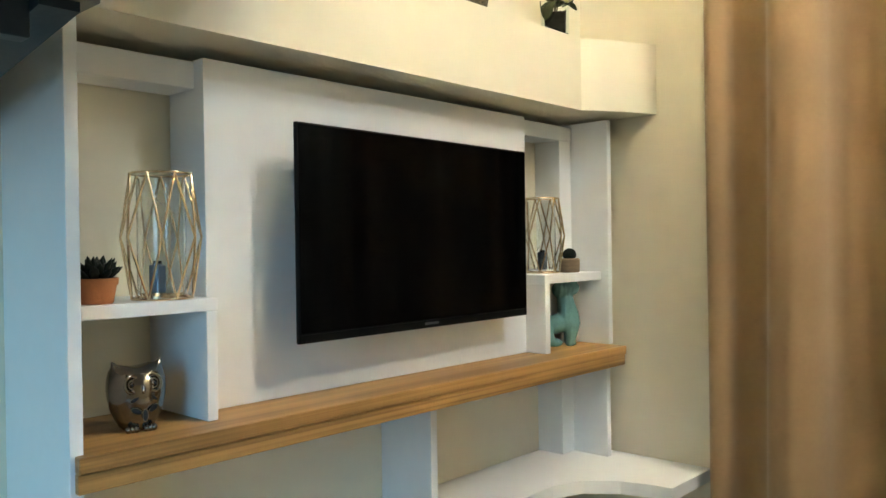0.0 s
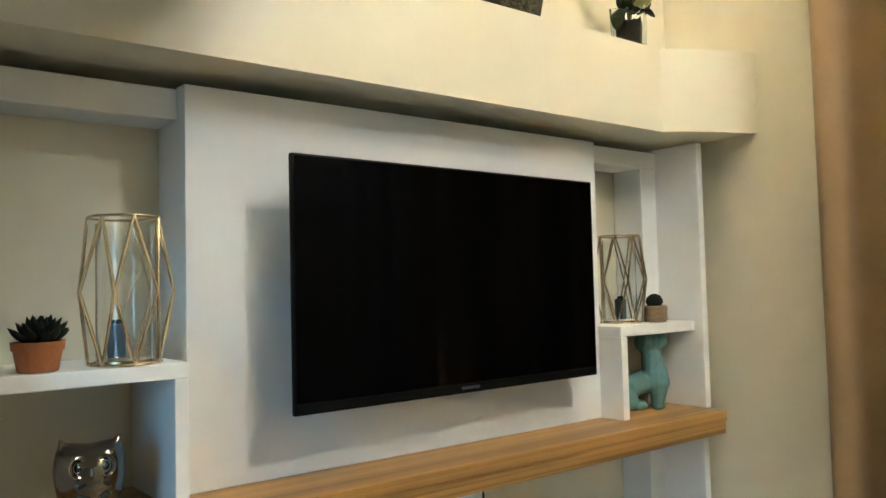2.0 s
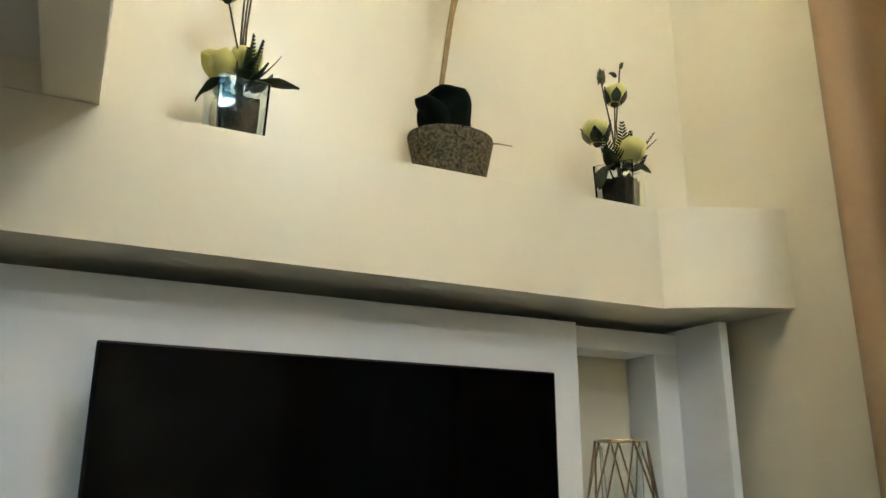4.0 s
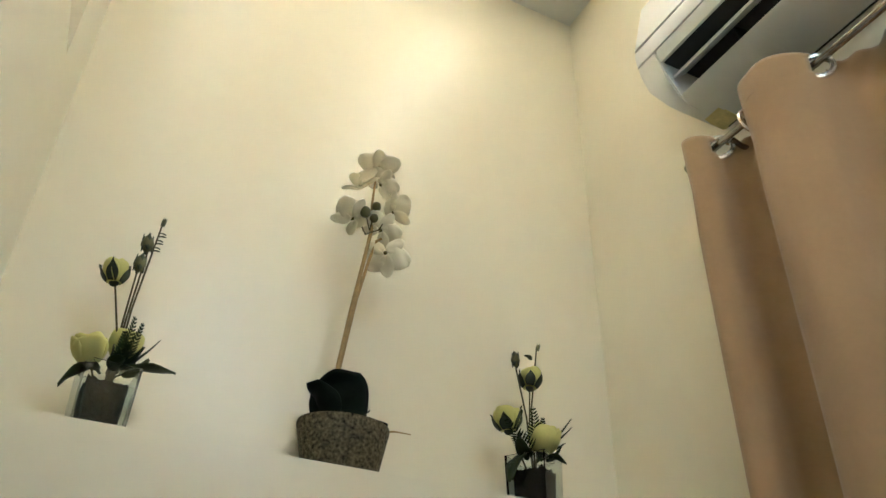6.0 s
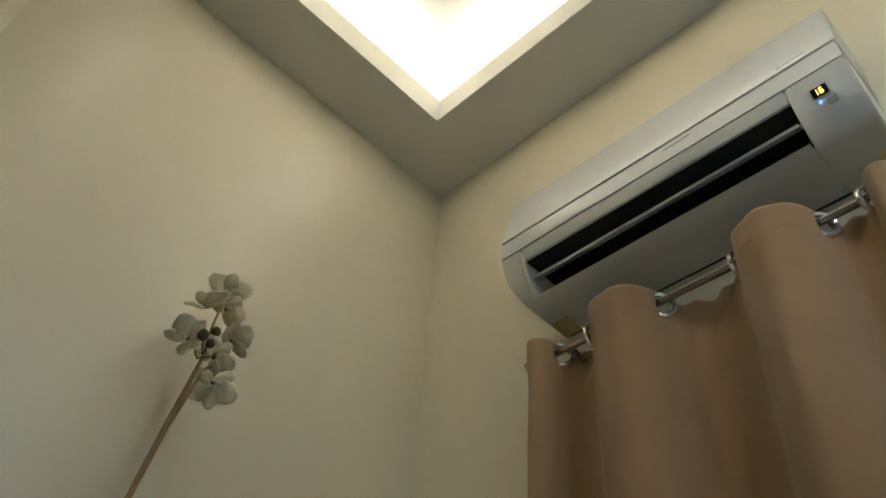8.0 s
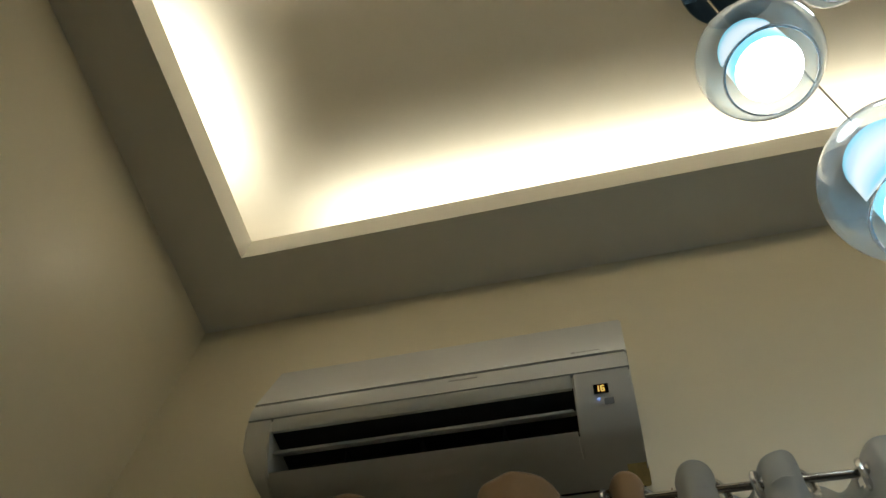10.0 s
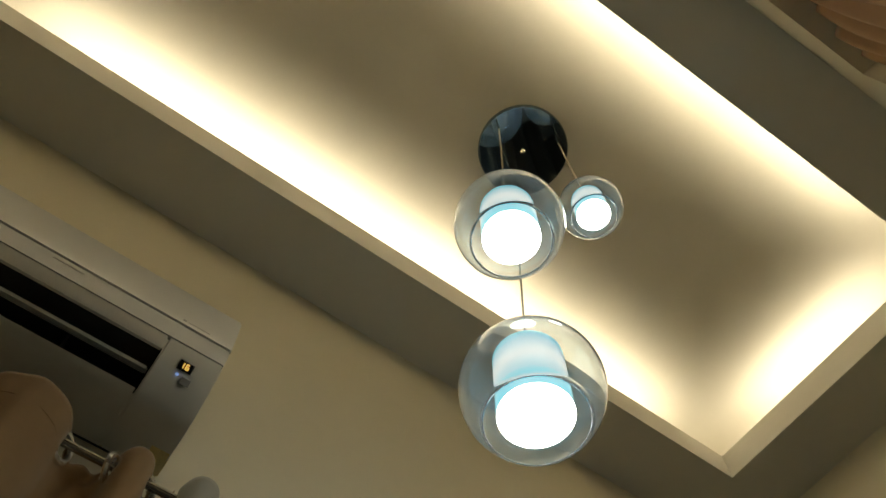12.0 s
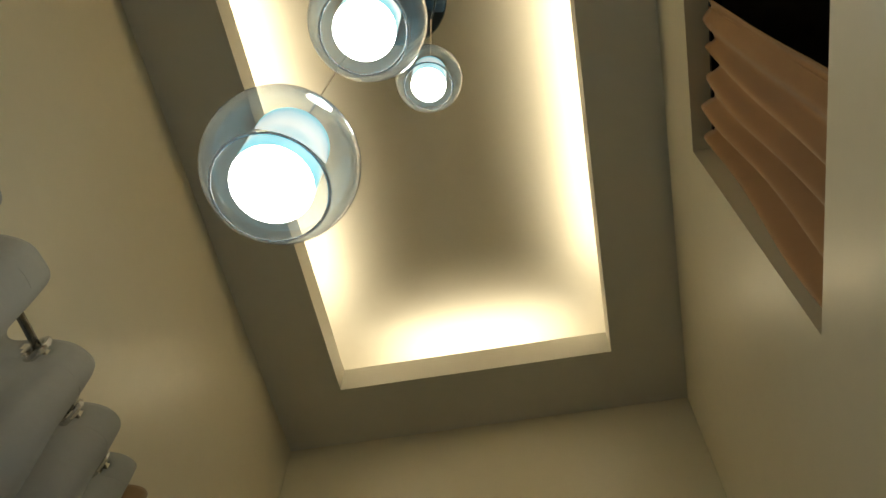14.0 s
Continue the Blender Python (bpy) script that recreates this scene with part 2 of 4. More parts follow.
def lathe(bm, profile, seg=24, at=(0, 0, 0), mi=0, sx=1.0, sy=1.0, m=None):
    m = m or Matrix.Identity(4)
    rings = []
    for r, z in profile:
        if r < 1e-5:
            rings.append([bm.verts.new(m @ Vector((at[0], at[1], at[2] + z)))])
        else:
            rings.append([bm.verts.new(m @ Vector((at[0] + sx * r * math.cos(2 * math.pi * i / seg), at[1] + sy * r * math.sin(2 * math.pi * i / seg), at[2] + z))) for i in range(seg)])
    for a, b in zip(rings, rings[1:]):
        for i in range(seg):
            k = (i + 1) % seg
            vs = [a[i % len(a)], a[k % len(a)], b[k % len(b)], b[i % len(b)]]
            vs = [v for j, v in enumerate(vs) if v not in vs[:j]]
            if len(vs) > 2:
                bm.faces.new(vs).material_index = mi
    return bm


def tube(bm, pts, r, seg=8, r2=None, mi=0):
    pts = [Vector(p) for p in pts]
    r2 = r if r2 is None else r2
    rings = []
    side = None
    for i, p in enumerate(pts):
        d = (pts[min(i + 1, len(pts) - 1)] - pts[max(i - 1, 0)]).normalized()
        side = (side - d * side.dot(d)).normalized() if side else d.orthogonal().normalized()
        up = d.cross(side)
        q = r + (r2 - r) * i / max(1, len(pts) - 1)
        rings.append([bm.verts.new(p + q * (side * math.cos(2 * math.pi * k / seg) + up * math.sin(2 * math.pi * k / seg))) for k in range(seg)])
    for a, b in zip(rings, rings[1:]):
        for k in range(seg):
            bm.faces.new((a[k], a[(k + 1) % seg], b[(k + 1) % seg], b[k])).material_index = mi
    bm.faces.new(rings[0][::-1]).material_index = mi
    bm.faces.new(rings[-1]).material_index = mi
    return bm


def ring(bm, m, big, small, seg=24, sub=8, mi=0):
    vs = [[bm.verts.new(m @ Vector(((big + small * math.cos(b)) * math.cos(a), (big + small * math.cos(b)) * math.sin(a), small * math.sin(b))))
           for b in [2 * math.pi * j / sub for j in range(sub)]] for a in [2 * math.pi * i / seg for i in range(seg)]]
    for i in range(seg):
        for j in range(sub):
            bm.faces.new((vs[i][j], vs[(i + 1) % seg][j], vs[(i + 1) % seg][(j + 1) % sub], vs[i][(j + 1) % sub])).material_index = mi
    return bm


def ball(bm, at, r, sx=1, sy=1, sz=1, seg=20, turn=(0, 0, 0), mi=0):
    g = bmesh.ops.create_uvsphere(bm, u_segments=seg, v_segments=max(8, seg // 2), radius=r, matrix=pose(*at, *turn) @ Matrix.Diagonal((sx, sy, sz, 1)))
    for f in {f for v in g["verts"] for f in v.link_faces}:
        f.material_index = mi
    return bm


def prism(bm, outline, z0, z1):
    a = [bm.verts.new((x, y, z0)) for x, y in outline]
    b = [bm.verts.new((x, y, z1)) for x, y in outline]
    bm.faces.new(a[::-1])
    bm.faces.new(b)
    for i in range(len(a)):
        k = (i + 1) % len(a)
        bm.faces.new((a[i], a[k], b[k], b[i]))
    return bm


def blade(bm, m, length, width, cup=0.2, bend=0.3, rows=7, cols=4, tip=0.75, thick=0.0008, mi=0, rounded=0.7):
    """A petal or leaf along local +y from the origin, cupped across and bent along its length."""
    top, low = [], []
    for i in range(rows + 1):
        u = i / rows
        w = width * 0.5 * (math.sin(math.pi * min(1, u ** tip * 0.93 + 0.04)) ** rounded)
        a, b = [], []
        for j in range(cols + 1):
            s = 2 * j / cols - 1
            p = Vector((s * w, length * u * (1 - 0.25 * abs(bend) * u), length * bend * u * u + cup * w * s * s + 0.04 * width * math.sin(9 * u + 3 * s)))
            a.append(bm.verts.new(m @ p))
            b.append(bm.verts.new(m @ (p - Vector((0, 0, thick)))))
        top.append(a)
        low.append(b)
    for g, flip in ((top, False), (low, True)):
        for i in range(rows):
            for j in range(cols):
                vs = (g[i][j], g[i][j + 1], g[i + 1][j + 1], g[i + 1][j])
                bm.faces.new(vs[::-1] if flip else vs).material_index = mi
    edge = [(i, 0) for i in range(rows + 1)] + [(rows, j) for j in range(1, cols + 1)] + [(i, cols) for i in range(rows - 1, -1, -1)] + [(0, j) for j in range(cols - 1, 0, -1)]
    for (i, j), (p, q) in zip(edge, edge[1:] + edge[:1]):
        bm.faces.new((top[i][j], low[i][j], low[p][q], top[p][q])).material_index = mi
    return bm


def holed_wall(name, axis, at0, at1, u0, u1, z0, z1, hole, material, label):
    """A wall of thickness at0..at1 across axis, from u0 to u1, with one opening (u, u, z, z) through it."""
    a, b, c, d = hole
    bm = bmesh.new()
    for p, q, r, s in ((u0, u1, z0, c), (u0, u1, d, z1), (u0, a, c, d), (b, u1, c, d)):
        if axis == "x":
            box(bm, at0, at1, p, q, r, s)
        else:
            box(bm, p, q, at0, at1, r, s)
    bmesh.ops.remove_doubles(bm, verts=bm.verts, dist=1e-5)
    return solid(name, bm, material, label, "wall", "structure")


# ---- the room's shell ----
solid("floor", boxes((FAR - 0.15, 0.15, SOUTH - 0.15, BACK + 0.15, -0.1, 0), bevel=0), FLOOR, "beige polished floor tiles", "floor", "structure")
solid("wall_north_lower", boxes((FAR - 0.15, 0, BACK, BACK + 0.15, 0, LOFT), (FAR, -1.3400, -0.1452, BACK + 0.15, LOFT, LOFT + 0.10), bevel=0), WALL, "cream painted wall behind the shelving", "wall", "structure")
solid("wall_north_upper", boxes((-1.3398, 0, 0, BACK + 0.15, LOFT, TOP + 0.06), bevel=0), WALL, "tall cream painted wall above the ledge", "wall", "structure")
EAST_WINDOW = (-2.7, -0.62, 0.95, 2.6)
holed_wall("wall_east", "x", 0, 0.15, SOUTH - 0.15, BACK + 0.15, 0, TOP + 0.06, EAST_WINDOW, WALL, "cream painted wall with a curtained window")
solid("wall_south", boxes((FAR - 0.15, 0, SOUTH - 0.15, SOUTH, 0, TOP + 0.06), bevel=0), WALL, "cream painted end wall", "wall", "structure")
WEST_WINDOW = (-1.5, -0.4, 0.9, 2.0)
holed_wall("wall_west_lower", "x", FAR - 0.15, FAR, SOUTH, BACK, 0, LOFT, WEST_WINDOW, WALL, "painted wall with a daylight window")
bm = bmesh.new()
LO_S, LO_N, LO_Z0, LO_Z1 = -2.055, -0.23, 2.695, 3.43       # loft opening


def west_x(y):
    """The loft wall stands a degree off square."""
    return -1.262 + 0.021 * y


def west_run(y0, y1, z0, z1):
    prism(bm, [(west_x(y0), y0), (west_x(y1), y1), (west_x(y1) - 0.075, y1), (west_x(y0) - 0.075, y0)], z0, z1)


west_run(SOUTH, -0.0005, LOFT, LO_Z0)
west_run(SOUTH, -0.0005, LO_Z1, TOP + 0.06)
west_run(SOUTH, LO_S, LO_Z0, LO_Z1)
west_run(LO_N, -0.0005, LO_Z0, LO_Z1)
bmesh.ops.remove_doubles(bm, verts=bm.verts, dist=1e-5)
solid("wall_west_upper", bm, WALL, "cream painted loft wall with a sheen and a wide opening", "wall", "structure")
bm = prism(bmesh.new(), [(FAR, -0.1455), (west_x(0) - 0.0755, -0.1455), (west_x(SOUTH) - 0.0755, SOUTH), (FAR, SOUTH)], LOFT + 0.05, LOFT + 0.10)
solid("ceiling_loft_underside", bm, CEILING, "low painted ceiling under the loft", "ceiling", "structure")

# ceiling tray: flat border, upstanding lip, raised panel
bm = bmesh.new()
L2 = 0.014
for r in ((CX1 + L2, 0, SOUTH, 0), (WEST, CX0 - L2, SOUTH, 0), (CX0 - L2, CX1 + L2, CY1 + L2, 0), (CX0 - L2, CX1 + L2, SOUTH, CY0 - L2)):
    box(bm, *r, CEIL, CEIL + 0.025)
for r in ((CX1, CX1 + 0.014, CY0 - 0.014, CY1 + 0.014), (CX0 - 0.014, CX0, CY0 - 0.014, CY1 + 0.014), (CX0, CX1, CY1, CY1 + 0.014), (CX0, CX1, CY0 - 0.014, CY0)):
    box(bm, *r, CEIL, LIP)
solid("ceiling_border", bm, CEILING, "painted ceiling border with a lit cove lip", "ceiling", "structure")
solid("ceiling_tray", boxes((WEST, 0, SOUTH, 0, TOP, TOP + 0.06), bevel=0), CEILING, "raised ceiling panel washed by warm cove light", "ceiling", "structure")
for r in ((CX1 + 0.03, CX1 + 0.042, CY0, CY1), (CX0 - 0.042, CX0 - 0.03, CY0, CY1), (CX0, CX1, CY1 + 0.03, CY1 + 0.042), (CX0, CX1, CY0 - 0.042, CY0 - 0.03)):
    solid("led_strip", boxes((*r, CEIL + 0.0252, CEIL + 0.03), bevel=0), LED, "warm glowing LED strip hidden in the ceiling cove", "light", group="cove strips")

# beam with the plant ledge on top, curving out to the east wall
bm = bmesh.new()
curve = [(-0.226 + 0.226 * u, -0.145 - 0.116 * (u ** 0.78)) for u in [i / 10 for i in range(11)]]
prism(bm, [(FAR, BACK - 0.001), (FAR, -0.145)] + curve + [(0, BACK - 0.001)], 1.902, LOFT - 0.001)
solid("ledge_beam", bm, WALL, "cream painted beam with a plant ledge and curved end", "beam", "structure", smooth=True)

# loft room seen through its opening; its gloom is put into the wall colour
solid("loft_room_wall", boxes((FAR, FAR + 0.05, SOUTH, 0, LOFT + 0.1, TOP), (FAR, WEST - 0.1, -0.05, 0, LOFT + 0.1, TOP), (FAR, WEST - 0.1, SOUTH, SOUTH + 0.05, LOFT + 0.1, TOP), (FAR, WEST - 0.1, SOUTH, 0, TOP, TOP + 0.05), bevel=0), LOFT_SHADE, "loft room walls coloured dark as if unlit", "wall", "structure")


def window(name, axis_x, hole, label):
    a, b, c, d = hole
    w = thing(name, (axis_x, (a + b) / 2, c), label, "window", kind="structure")
    hw, hh = (b - a) / 2, d - c
    for i, r in enumerate(((-hw, hw, 0, 0.05), (-hw, hw, hh - 0.05, hh), (-hw, -hw + 0.05, 0.05, hh - 0.05), (hw - 0.05, hw, 0.05, hh - 0.05), (-0.025, 0.025, 0.05, hh - 0.05))):
        part("window_frame", boxes((-0.03, 0.03, *r), bevel=0.003), WHITE, w)
    for r in ((-hw + 0.05, -0.025), (0.025, hw - 0.05)):
        p = part("pane", boxes((-0.003, 0.003, *r, 0.05, hh - 0.05), bevel=0), GLASS, w, "clear glass pane")
        p.visible_shadow = False
    return w


window("window_1", 0.10, EAST_WINDOW, "white framed window behind the curtains")
window("window_2", FAR - 0.09, WEST_WINDOW, "white framed daylight window")


# ---- shelving unit on the north wall ----
def board(bm_rows, name, parent, material=WHITE, label="", bevel=0.0015):
    return part(name, boxes(*bm_rows, bevel=bevel), material, parent, label)


unit = thing("wall_shelving_unit", (0, BACK, 0.86), "white laminate wall unit with niches round the television", "shelving")
for name, r in (("back_panel", (-1.368, -0.366, -0.047, BACK - 0.001, 1.2202, 1.880)),
                ("side_board", (-1.675, -1.654, -0.178, BACK - 0.001, 0.0, 1.900)),
                ("side_board", (-0.082, -0.060, -0.140, BACK - 0.001, 1.2202, 1.890)),
                ("side_board", (-0.082, -0.060, -0.130, BACK - 0.001, 0.8802, 1.1638)),
                ("header_board", (-1.654, -1.368, -0.015, BACK - 0.001, 1.826, 1.877)),
                ("header_board", (-0.366, -0.082, -0.015, BACK - 0.001, 1.836, 1.880)),
                ("corner_strip", (-0.144, -0.082, -0.012, BACK - 0.001, 1.4385, 1.836)),
                ("corner_strip", (-0.144, -0.082, -0.012, BACK - 0.001, 1.2202, 1.4130)),
                ("corner_strip", (-0.144, -0.082, -0.012, BACK - 0.001, 0.8802, 1.1638)),
                ("niche_shelf", (-1.654, -1.394, -0.127, BACK - 0.001, 1.4138, 1.437)),
                ("niche_shelf", (-0.374, -0.082, -0.115, BACK - 0.001, 1.413, 1.4375)),
                ("niche_upright", (-1.416, -1.395, -0.1265, BACK - 0.001, 1.2202, 1.4136)),
                ("niche_upright", (-0.372, -0.350, -0.1145, BACK - 0.001, 1.2202, 1.4128)),
                ("middle_leg", (-0.812, -0.790, -0.092, BACK - 0.001, 0.8802, 1.1638))):
    x0, x1, y0, y1, z0, z1 = r
    part(name, boxes((x0, x1, y0 - BACK, y1 - BACK, z0 - 0.86, z1 - 0.86), bevel=0.0015), WHITE, unit)

ws = thing("wooden_shelf", (-0.87, 0, 1.169), "long brown striped wood floating shelf under the television", "shelf")
for name, z0, z1, back in (("top_board", 0.0262, 0.051, 0.0), ("lower_board", -0.005, 0.0262, 0.005)):
    bm = prism(bmesh.new(), [(-0.798, -0.196 + back), (0.791, -0.196 + back), (0.791, BACK - 0.001), (-0.7815, BACK - 0.001), (-0.7815, -0.1785), (-0.798, -0.1785)], z0, z1)
    bmesh.ops.bevel(bm, geom=list(bm.edges), offset=0.0012, segments=2, affect="EDGES")
    part(name, bm, WOOD, ws)

pts = [(-0.660, 0.066, 1.1638), (-0.661, 0.062, 1.13), (-0.652, 0.064, 1.06), (-0.645, 0.070, 0.97), (-0.643, 0.070, 0.8805)]
solid("power_cable", tube(bmesh.new(), pts, 0.003, 8), BLACK, "thin black power cable under the wooden shelf", "cable", smooth=True)

# white counter below, along both walls
bm = bmesh.new()
prism(bm, [(-1.6515, BACK - 0.001), (-1.6515, -0.165), (-0.42, -0.165), (-0.33, -0.20), (-0.27, -0.28), (-0.245, -0.36), (-0.24, -0.415), (-0.001, -0.415), (-0.001, BACK - 0.001)], 0.845, 0.880)
ct = thing("white_counter", (0, 0, 0), "white L-shaped countertop under the wooden shelf", "counter")
part("countertop", bm, WHITE, ct)
part("front_panel", boxes((-1.6515, -0.42, -0.145, -0.125, 0.0, 0.8448)), WHITE, ct)
part("edge_strip", boxes((-0.238, -0.224, -0.41, -0.365, 0.0, 0.8448)), WOOD, ct, "brown wooden edge")


# ---- television ----
tv = thing("television", (-0.852, -0.136, 1.337), "black flat screen television on a wall bracket", "television", turn=1.2)
tv.scale = (1.037, 1.0, 1.024)
part("bezel", boxes((-0.3635, 0.3635, 0.0, 0.011, 0, 0.419), bevel=0.003), BLACK, tv)
part("screen", boxes((-0.359, 0.359, -0.0012, 0.004, 0.020, 0.415), bevel=0), SCREEN, tv, "glossy black screen")
part("rear_housing", boxes((-0.27, 0.27, 0.0108, 0.062, 0.03, 0.30), bevel=0.012), BLACK, tv)
part("lower_strip", boxes((-0.359, 0.359, -0.0018, 0.002, 0.004, 0.017), bevel=0.0008), BLACK, tv)
part("badge", boxes((-0.022, 0.022, -0.0026, -0.001, 0.0075, 0.0128), bevel=0), mat("badge_grey", (0.08, 0.08, 0.082), 0.4), tv, "small grey badge")
part("wall_bracket", boxes((-0.1, 0.1, 0.062, 0.086, 0.10, 0.28), bevel=0.004), BLACK, tv)


# ---- decorations in the niches ----
def wire_vase(at, turn, label):
    v = thing("wire_vase", at, label, "candle holder", "gold wire vases", turn=turn)
    h, rm, re, n = 0.220, 0.069, 0.051, 7
    for z in (0.0022, h - 0.0022):
        part("rim_ring", ring(bmesh.new(), Matrix.Translation((0, 0, z)), re, 0.0021, 32, 6), GOLD, v, smooth=True)
    for i in range(n):
        a0, a1, a2 = (2 * math.pi * (i + d) / n for d in (0, 0.5, 1))
        top, low = ((re * math.cos(a0), re * math.sin(a0), z) for z in (h - 0.002, 0.002))
        for a in (a1, a1 - 2 * math.pi / n):
            mid = (rm * math.cos(a), rm * math.sin(a), h * 0.49)
            part("wire", tube(bmesh.new(), [low, mid, top], 0.0023, 6), GOLD, v, smooth=True)
    bm = lathe(bmesh.new(), [(0, 0.004), (0.044, 0.004), (0.044, 0.007), (0, 0.007)], 28)
    part("base_plate", bm, GOLD, v, smooth=True)
    bm = lathe(bmesh.new(), [(0, 0.0075), (0.040, 0.0075), (0.041, 0.012), (0.041, h - 0.012), (0.0395, h - 0.012), (0.0395, 0.0125), (0, 0.0105)], 32)
    g = part("glass_cylinder", bm, GLASS, v, "clear glass liner", smooth=True)
    g.visible_shadow = False
    part("battery_case", boxes((-0.030, -0.012, -0.026, -0.002, 0.0126, 0.062), bevel=0.003), BLUE_LABEL, v, "blue grey string light battery case")
    part("case_cap", boxes((-0.026, -0.016, -0.020, -0.008, 0.062, 0.068), bevel=0.001), BLACK, v)
    pts = []
    for k in range(60):
        u = k / 59
        a = 9 * u + 0.7 * math.sin(7 * u)
        pts.append((0.014 + 0.017 * math.cos(a) * (1 - 0.4 * u), 0.006 + 0.020 * math.sin(a), 0.02 + 0.17 * u ** 0.8))
    part("string_light_wire", tube(bmesh.new(), pts, 0.0006, 4), CHROME, v, "thin silver string light wire")
    return v


wire_vase((-1.472, -0.078, 1.4372), 11, "gold wire geometric candle holder on the white niche shelf")
wire_vase((-0.253, -0.020, 1.4377), 4, "gold wire geometric candle holder beside a small wooden pot")

pot = thing("succulent_pot", (-1.592, -0.088, 1.4372), "dark succulent in a small terracotta pot", "potted plant")
pot.scale = (1.1, 1.1, 1.08)
part("pot", lathe(bmesh.new(), [(0, 0), (0.0225, 0), (0.024, 0.002), (0.0285, 0.028), (0.0305, 0.028), (0.0315, 0.0385), (0.0285, 0.0385), (0.0275, 0.033), (0, 0.033)], 32), TERRACOTTA, pot, smooth=True)
part("soil", lathe(bmesh.new(), [(0, 0.0345), (0.0272, 0.0345), (0.0272, 0.0335), (0, 0.0332)], 20), SOIL, pot)
rnd = random.Random(4)
for i in range(26):
    ring_i = 0 if i < 11 else (1 if i < 20 else 2)
    a = i * 2.39996
    tilt = (38, 58, 78)[ring_i] + rnd.uniform(-8, 8)
    m = pose(0.010 * math.cos(a) * (1 - ring_i * 0.3), 0.010 * math.sin(a) * (1 - ring_i * 0.3), 0.034, 0, 0, math.degrees(a) - 90) @ pose(0, 0, 0, tilt, 0, 0)
    bm = bmesh.new()
    L = rnd.uniform(0.031, 0.044)
    lathe(bm, [(0, 0), (0.0042, 0.004), (0.0072, L * 0.45), (0.0060, L * 0.75), (0.0006, L)], 7, m=m @ pose(0, 0, 0, -90, 0, 0), sy=0.6)
    part("leaf", bm, SUCCULENT, pot, smooth="all")

sp = thing("cactus_pot", (-0.172, -0.062, 1.4377), "tiny dark cactus in a small wooden pot", "potted plant")
sp.scale = (1.15, 1.15, 1.12)
part("pot", lathe(bmesh.new(), [(0, 0), (0.0235, 0), (0.0262, 0.004), (0.0268, 0.034), (0.0245, 0.037), (0.022, 0.037), (0.021, 0.033), (0, 0.033)], 26), WOODY, sp, smooth=True)
bm = ball(bmesh.new(), (0, 0, 0.045), 0.017, sz=0.95)
for k in range(60):
    a, b = k * 2.4, math.acos(1 - 1.2 * (k + 0.5) / 60)
    d = Vector((math.sin(b) * math.cos(a), math.sin(b) * math.sin(a), math.cos(b)))
    ball(bm, tuple(Vector((0, 0, 0.045)) + d * 0.0165), 0.0026, seg=6)
part("cactus", bm, SUCCULENT, sp, smooth="all")


def owl():
    bm = bmesh.new()
    lathe(bm, [(0, 0), (0.023, 0.0005), (0.030, 0.006), (0.038, 0.018), (0.0455, 0.034), (0.0495, 0.050), (0.0512, 0.064), (0.0500, 0.078), (0.0465, 0.088), (0.041, 0.095), (0.030, 0.099), (0.015, 0.100), (0, 0.100)], 48, sy=0.86)
    for v in bm.verts:      # flat head that rises to the two ears
        u = max(0.0, (v.co.z - 0.078) / 0.022)
        v.co.z += 0.009 * u * (abs(v.co.x) / 0.04) ** 1.6 - 0.004 * u
        v.co.y *= 1 - 0.22 * u
    for s in (-1, 1):
        lathe(bm, [(0.0135, 0), (0.0095, 0.010), (0.004, 0.019), (0.001, 0.0235), (0, 0.024)], 14, m=pose(s * 0.0315, -0.004, 0.0855, 0, s * 26, 0))
        e = pose(s * 0.0185, -0.0395, 0.074, 82, 0, -s * 18)
        ring(bm, e, 0.0125, 0.0028, 24, 8)
        ring(bm, e, 0.0070, 0.0018, 20, 6)
        ball(bm, (s * 0.0185, -0.0400, 0.074), 0.0042, mi=0)
        ball(bm, (s * 0.0190, -0.0438, 0.0742), 0.0021, mi=1)
        for k in range(3):
            ball(bm, (s * (0.008 + 0.007 * k), -0.027, 0.0045), 0.0055, sy=1.3, seg=12)
    ball(bm, (0, -0.0425, 0.0665), 0.006, sx=0.6, sz=1.3, seg=12)
    # Cut-outs are solid dark ovals; the shade inside them is only colour.
    for x, z, w, h, t in ((0.004, 0.0575, 0.0042, 0.0088, 0), (-0.013, 0.052, 0.0040, 0.0092, 62), (0.019, 0.0525, 0.0040, 0.0086, -58), (-0.011, 0.034, 0.0042, 0.0092, -72), (0.018, 0.036, 0.0042, 0.0088, 66), (0.004, 0.026, 0.0046, 0.0095, 0)):
        y = -0.86 * math.sqrt(max(0, (0.0485 if z > 0.03 else 0.0452) ** 2 - x * x))
        face = math.degrees(math.asin(max(-1, min(1, x / 0.05))))
        ball(bm, (x, y + 0.0006, z), 1, sx=w, sy=0.002, sz=h, seg=14, turn=(0, t, face), mi=1)
        ring(bm, pose(x, y + 0.0004, z, 0, t, face) @ pose(0, 0, 0, 90, 0, 0) @ Matrix.Diagonal((w, h, 0.008, 1)), 1.0, 0.13, 18, 6)
    ob = solid("owl_figurine", bm, (SILVER, HOLE), "silver glazed ceramic owl with dark ovals as its cut-out holes, on the wooden shelf", "figurine", smooth=True)
    ob.matrix_world = pose(-1.522, -0.077, 1.2203, 0, 0, -11) @ Matrix.Diagonal((0.95, 1.0, 1.10, 1))


owl()


